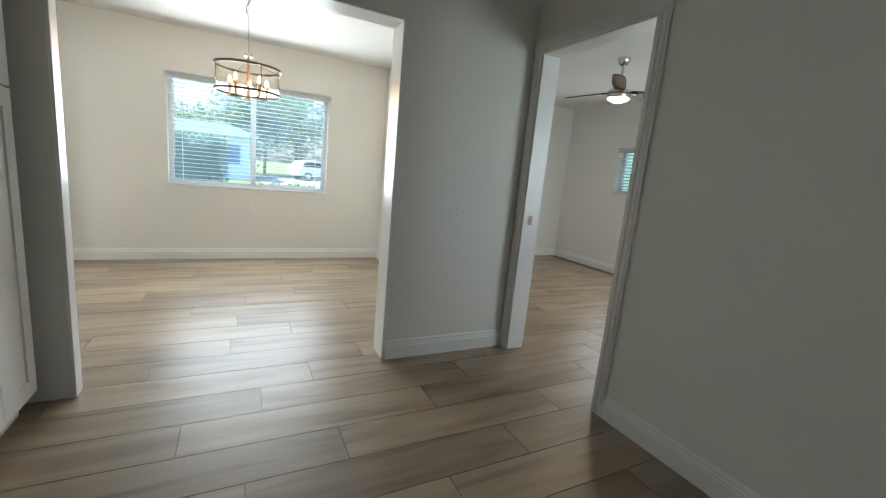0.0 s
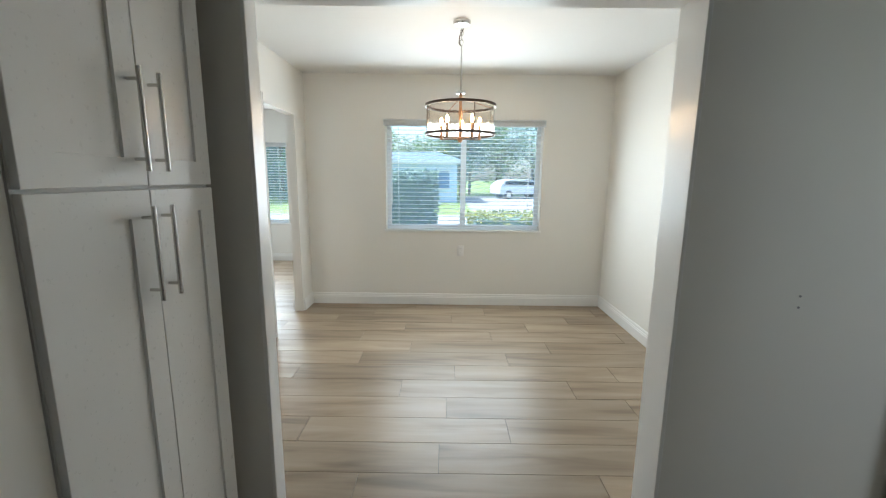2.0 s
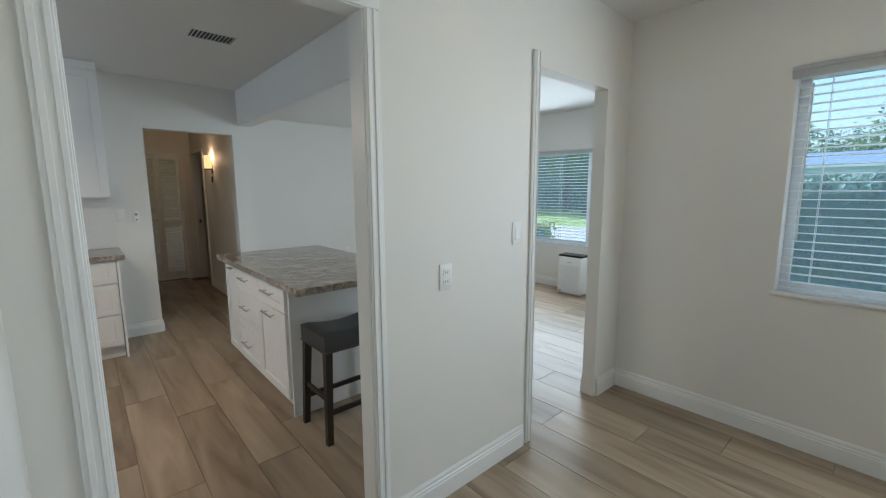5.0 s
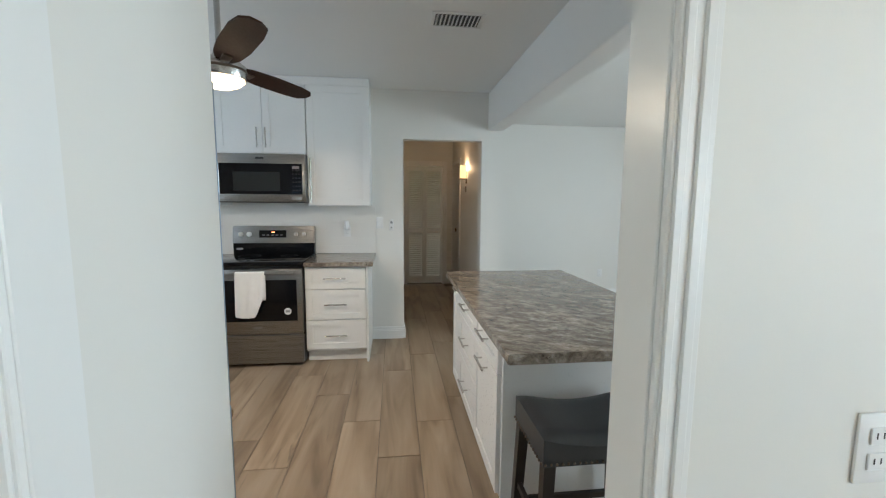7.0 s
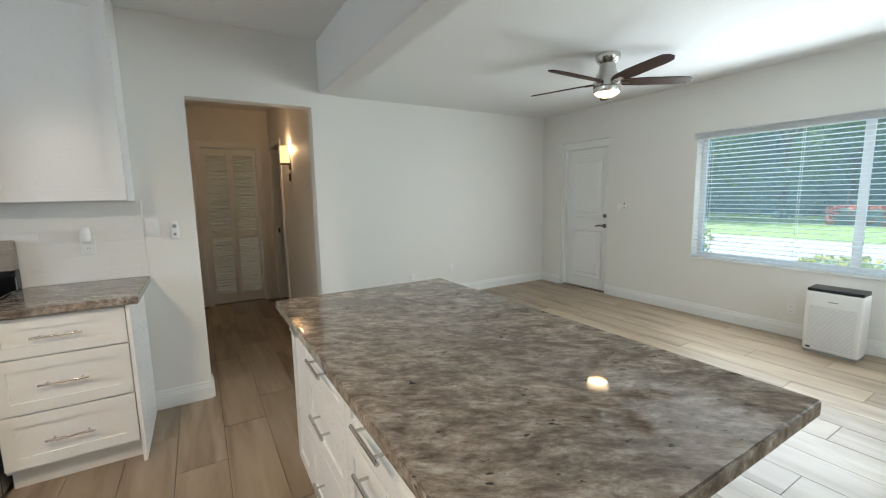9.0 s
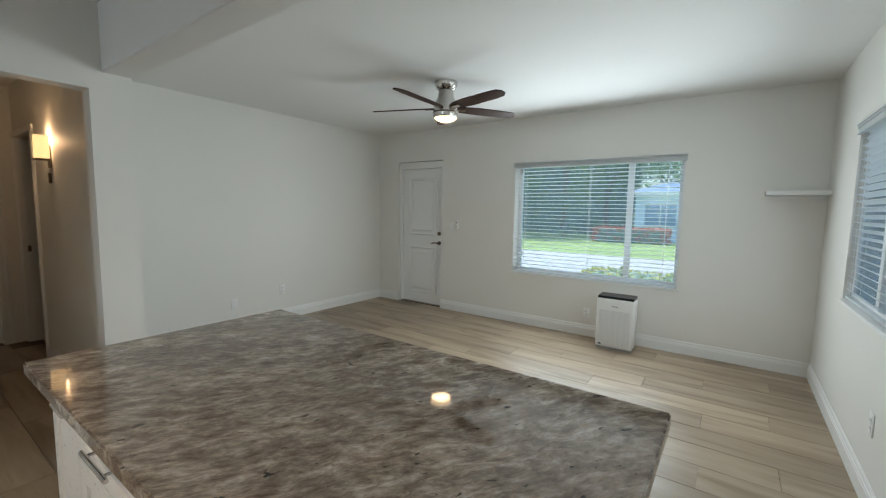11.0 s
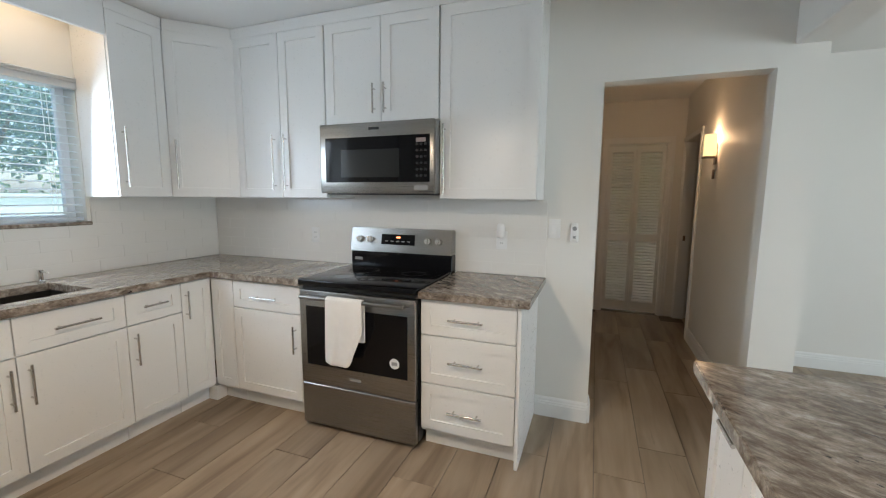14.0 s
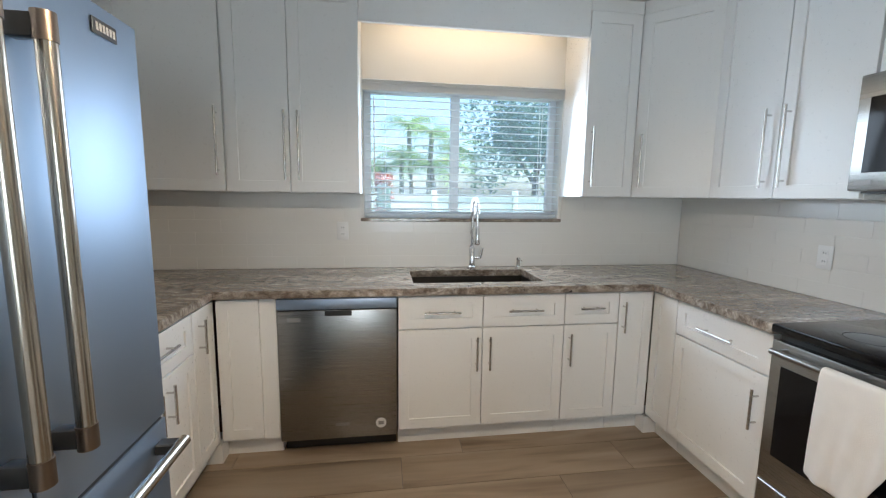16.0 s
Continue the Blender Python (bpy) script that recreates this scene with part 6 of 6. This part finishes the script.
def car(x, y, turn, paint, label):
    at(x, y, G0 + 0.015, turn)
    c = thing("car", label, "car", "cars parked across the street", base=(0, 0, 0))
    bm = bmesh.new()
    side = [(-2.25, 0.35), (-2.28, 0.72), (-2.1, 0.95), (-1.5, 1.02), (-0.85, 1.52), (0.75, 1.58), (1.75, 1.45), (2.15, 1.0), (2.22, 0.6), (2.2, 0.35)]
    l_, r_ = [bm.verts.new((px, -0.9 if pz < 1.1 else -0.72, pz)) for px, pz in side], [bm.verts.new((px, 0.9 if pz < 1.1 else 0.72, pz)) for px, pz in side]
    n = len(side)
    for k in range(n):
        bm.faces.new((l_[k], l_[(k + 1) % n], r_[(k + 1) % n], r_[k]))
    bm.faces.new(l_[::-1])
    bm.faces.new(r_)
    bmesh.ops.bevel(bm, geom=bm.edges[:], offset=0.05, segments=2, affect="EDGES")
    body = part("body", bm, paint, c, smooth=True)
    for sy in (-1, 1):
        g = bmesh.new()
        q = [(-1.35, 1.06), (-0.8, 1.46), (0.7, 1.5), (1.6, 1.38), (1.85, 1.06)]
        v = [g.verts.new((px, sy * (0.935 - (pz - 1.0) * 0.40), pz)) for px, pz in q]
        g.faces.new(v)
        part("side_window", g, BLACK_GLASS, body)
    for px in (-1.4, 1.4):
        for sy in (-1, 1):
            w = part("wheel", rod(bmesh.new(), (px, sy * 0.72, 0.33), (px, sy * 0.93, 0.33), 0.33, sides=24), RUBBER, c, smooth=True)
            part("rim", rod(bmesh.new(), (px, sy * 0.925, 0.33), (px, sy * 0.945, 0.33), 0.2, sides=18), SATIN, w)
    for sy in (-1, 1):
        block("headlight", -2.3, sy * 0.65 - 0.16, 0.68, -2.22, sy * 0.65 + 0.16, 0.82, SATIN, c)
    at()


house(2.2, 31.6, 7.6, 7, 2.7, HOUSE_BLUE, "pale blue house with grey roof across the street")
house(-12.0, 38.5, 12, 7, 2.7, HOUSE_WHITE, "white house half hidden behind trees")
car(11.3, 35.0, 200, CAR_WHITE, "white car parked on the driveway across the street")
car(14.0, 35.8, 195, CAR_BLUE, "dark blue car parked on the driveway across the street")
car(15.4, 30.5, 185, CAR_WHITE, "white car parked behind another car")
bush(3.3, 10.3, 5.05, 11.4, 1.72, 3, LEAF_COOL, "tall clipped dark green hedge before the dining window", 1500, 0.07, "hedge")
bush(5.85, 10.0, 8.2, 11.6, 0.75, 5, LEAF_YELLOW, "yellow variegated bush by the front lawn", 1100, 0.07)
bush(-2.6, 10.2, -0.9, 11.7, 0.75, 6, LEAF_YELLOW, "low variegated bush beside the front walk", 900, 0.06)
bush(0.6, 11.2, 3.0, 12.1, 0.4, 16, LEAF_YELLOW, "low yellow-green border plants near the street", 700, 0.06)
bush(-3.2, 25.6, 0.4, 26.5, 0.75, 7, LEAF_RED, "row of red flowering shrubs before the blue house", 900, 0.09)
for k, (x, y, hh, sp) in enumerate(((-20, 31, 9, 4), (-15.5, 28, 8.5, 3.6), (-12.0, 30, 10, 4), (-9.0, 27.5, 8.5, 3.4), (-6.2, 29.5, 9.0, 3.4), (-4.0, 31.5, 7, 2.8), (7.6, 42, 7.4, 3.2), (10.2, 41.0, 8.0, 3.4),
                                    (14.2, 43.5, 8.5, 3.8), (19.5, 36, 8, 3.6), (22, 36, 9.0, 4.2), (3.0, 39, 7.0, 3.6), (6.6, 38, 8, 3.8), (-0.6, 38, 6.4, 3.2), (11.5, 48, 10, 4.8), (28, 34, 9, 4))):
    tree(x, y, hh, sp, 20 + k, LEAF if k % 2 else LEAF_COOL, "leafy green street tree with a dense crown" if k % 2 else "dark green tree with a dense crown", 3600, 0.15)
for k in range(4):
    bush(-24 + k * 5.4, 32.5, -18.7 + k * 5.4, 34.0, 6.2, 60 + k, LEAF_COOL, "tall dark hedge behind the street trees", 2600, 0.2, "hedge")

# behind the house: fence, palms and trees
def fence():
    at(0, -7.0, G0)
    f = thing("fence", "white panel fence at the end of the back yard", "fence", base=(0, 0, 0))
    for k in range(11):
        x = -9 + 2.0 * k
        block("post", x - 0.06, -0.06, 0, x + 0.06, 0.06, 1.68, HOUSE_WHITE, f, bevel=0.01)
        pn = bmesh.new()
        box(pn, x + 0.06, -0.02, 0.05, x + 1.94, 0.02, 1.55)
        box(pn, x + 0.06, -0.035, 1.5, x + 1.94, 0.035, 1.58)
        part("panel", pn, HOUSE_WHITE, f)
    at()


fence()
for k, (x, y, hh) in enumerate(((1.0, -8.8, 3.3), (0.3, -9.4, 2.9), (1.7, -9.2, 2.7), (0.7, -8.4, 2.4), (2.2, -9.8, 2.3), (1.3, -10.0, 3.7), (3.4, -9.4, 2.4), (4.8, -8.9, 2.7))):
    palm(x, y, hh, 90 + k, "green palm with arching fronds behind the fence")
tree(-2.5, -9.8, 5.9, 2.1, 71, LEAF_COOL, "dense blue-green shade tree behind the fence", 9000, 0.08)
tree(-6.4, -11, 6.5, 2.8, 72, LEAF, "leafy tree beyond the back fence", 5000, 0.1)
bush(2.0, -6.7, 2.35, -6.4, 1.95, 73, LEAF_RED, "tall red flowering shrub by the fence", 260, 0.07)
# beside the bedroom and the side window
bush(14.0, 0.0, 15.0, 9.0, 2.6, 74, LEAF, "tall green hedge beside the bedroom window", 1300, 0.12, "hedge")
house(24.0, 4.0, 10, 7, 2.7, HOUSE_BLUE, "pale blue neighbouring house behind the hedge", 90)


def floor_planks():
    """Planks 1.2 by 0.24 m laid along x; the ones in the walked rooms are pieces of their own, the rest are joined."""
    rng = random.Random(4)
    width, length, gap = 0.24, 1.2, 0.0035
    seams = {1.64: 5.058, 1.88: 5.40, 2.12: 5.685, 2.36: 4.85, 2.6: 5.248, 2.84: 5.65, 3.08: 5.288, 3.32: 4.968, 3.56: 5.353, 3.8: 5.785, 4.04: 4.977}
    meshes = {}
    rest, count = bmesh.new(), 0
    spare = []
    row = -26
    while 2.36 + row * width < 8.0:
        y0 = 2.36 + row * width
        start = seams.get(round(y0, 2), 4.9 + (row % 3) * 0.4 + rng.uniform(-0.05, 0.05))
        x = start - length * 7
        while x < 10.5:
            a, b = max(x, -2.84), min(x + length, 10.29)
            if b - a > 0.02:
                spare.append((round(a, 3), round(b, 3), y0))
            x += length
        row += 1
    for a, b, y0 in spare:
        y = y0 + width / 2
        if y < -0.15:
            a, b = max(a, 4.42), min(b, 7.08)
        elif y < 2.8:
            a = max(a, -0.05)
        elif y > 5.5:
            a, b = max(a, -1.7 if y > 5.6 else a), min(b, 3.7)
        if b - a < 0.02:
            continue
        x = (a + b) / 2
        if y > 7.9:
            continue
        near = 0.55 < y < 7.8 and -0.5 < x < 7.3 and count < 300
        if near:
            w = round(b - a, 2)
            if w not in meshes:
                bm = box(bmesh.new(), -w / 2 + gap / 2, -width / 2 + gap / 2, -0.006, w / 2 - gap / 2, width / 2 - gap / 2, 0)
                meshes[w] = bpy.data.meshes.new("plank")
                bm.to_mesh(meshes[w])
                bm.free()
                meshes[w].materials.append(PLANK)
            ob = new("plank", meshes[w])
            ob.parent = FLOOR
            ob.location = (x, y, rng.uniform(-0.0008, 0.0))
            count += 1
        else:
            box(rest, a + gap / 2, y0 + gap / 2, -0.006, b - gap / 2, y0 + width - gap / 2, -0.0005)
    tagged(part("planks", rest, PLANK_FAR, FLOOR), kind="stuff")


floor_planks()
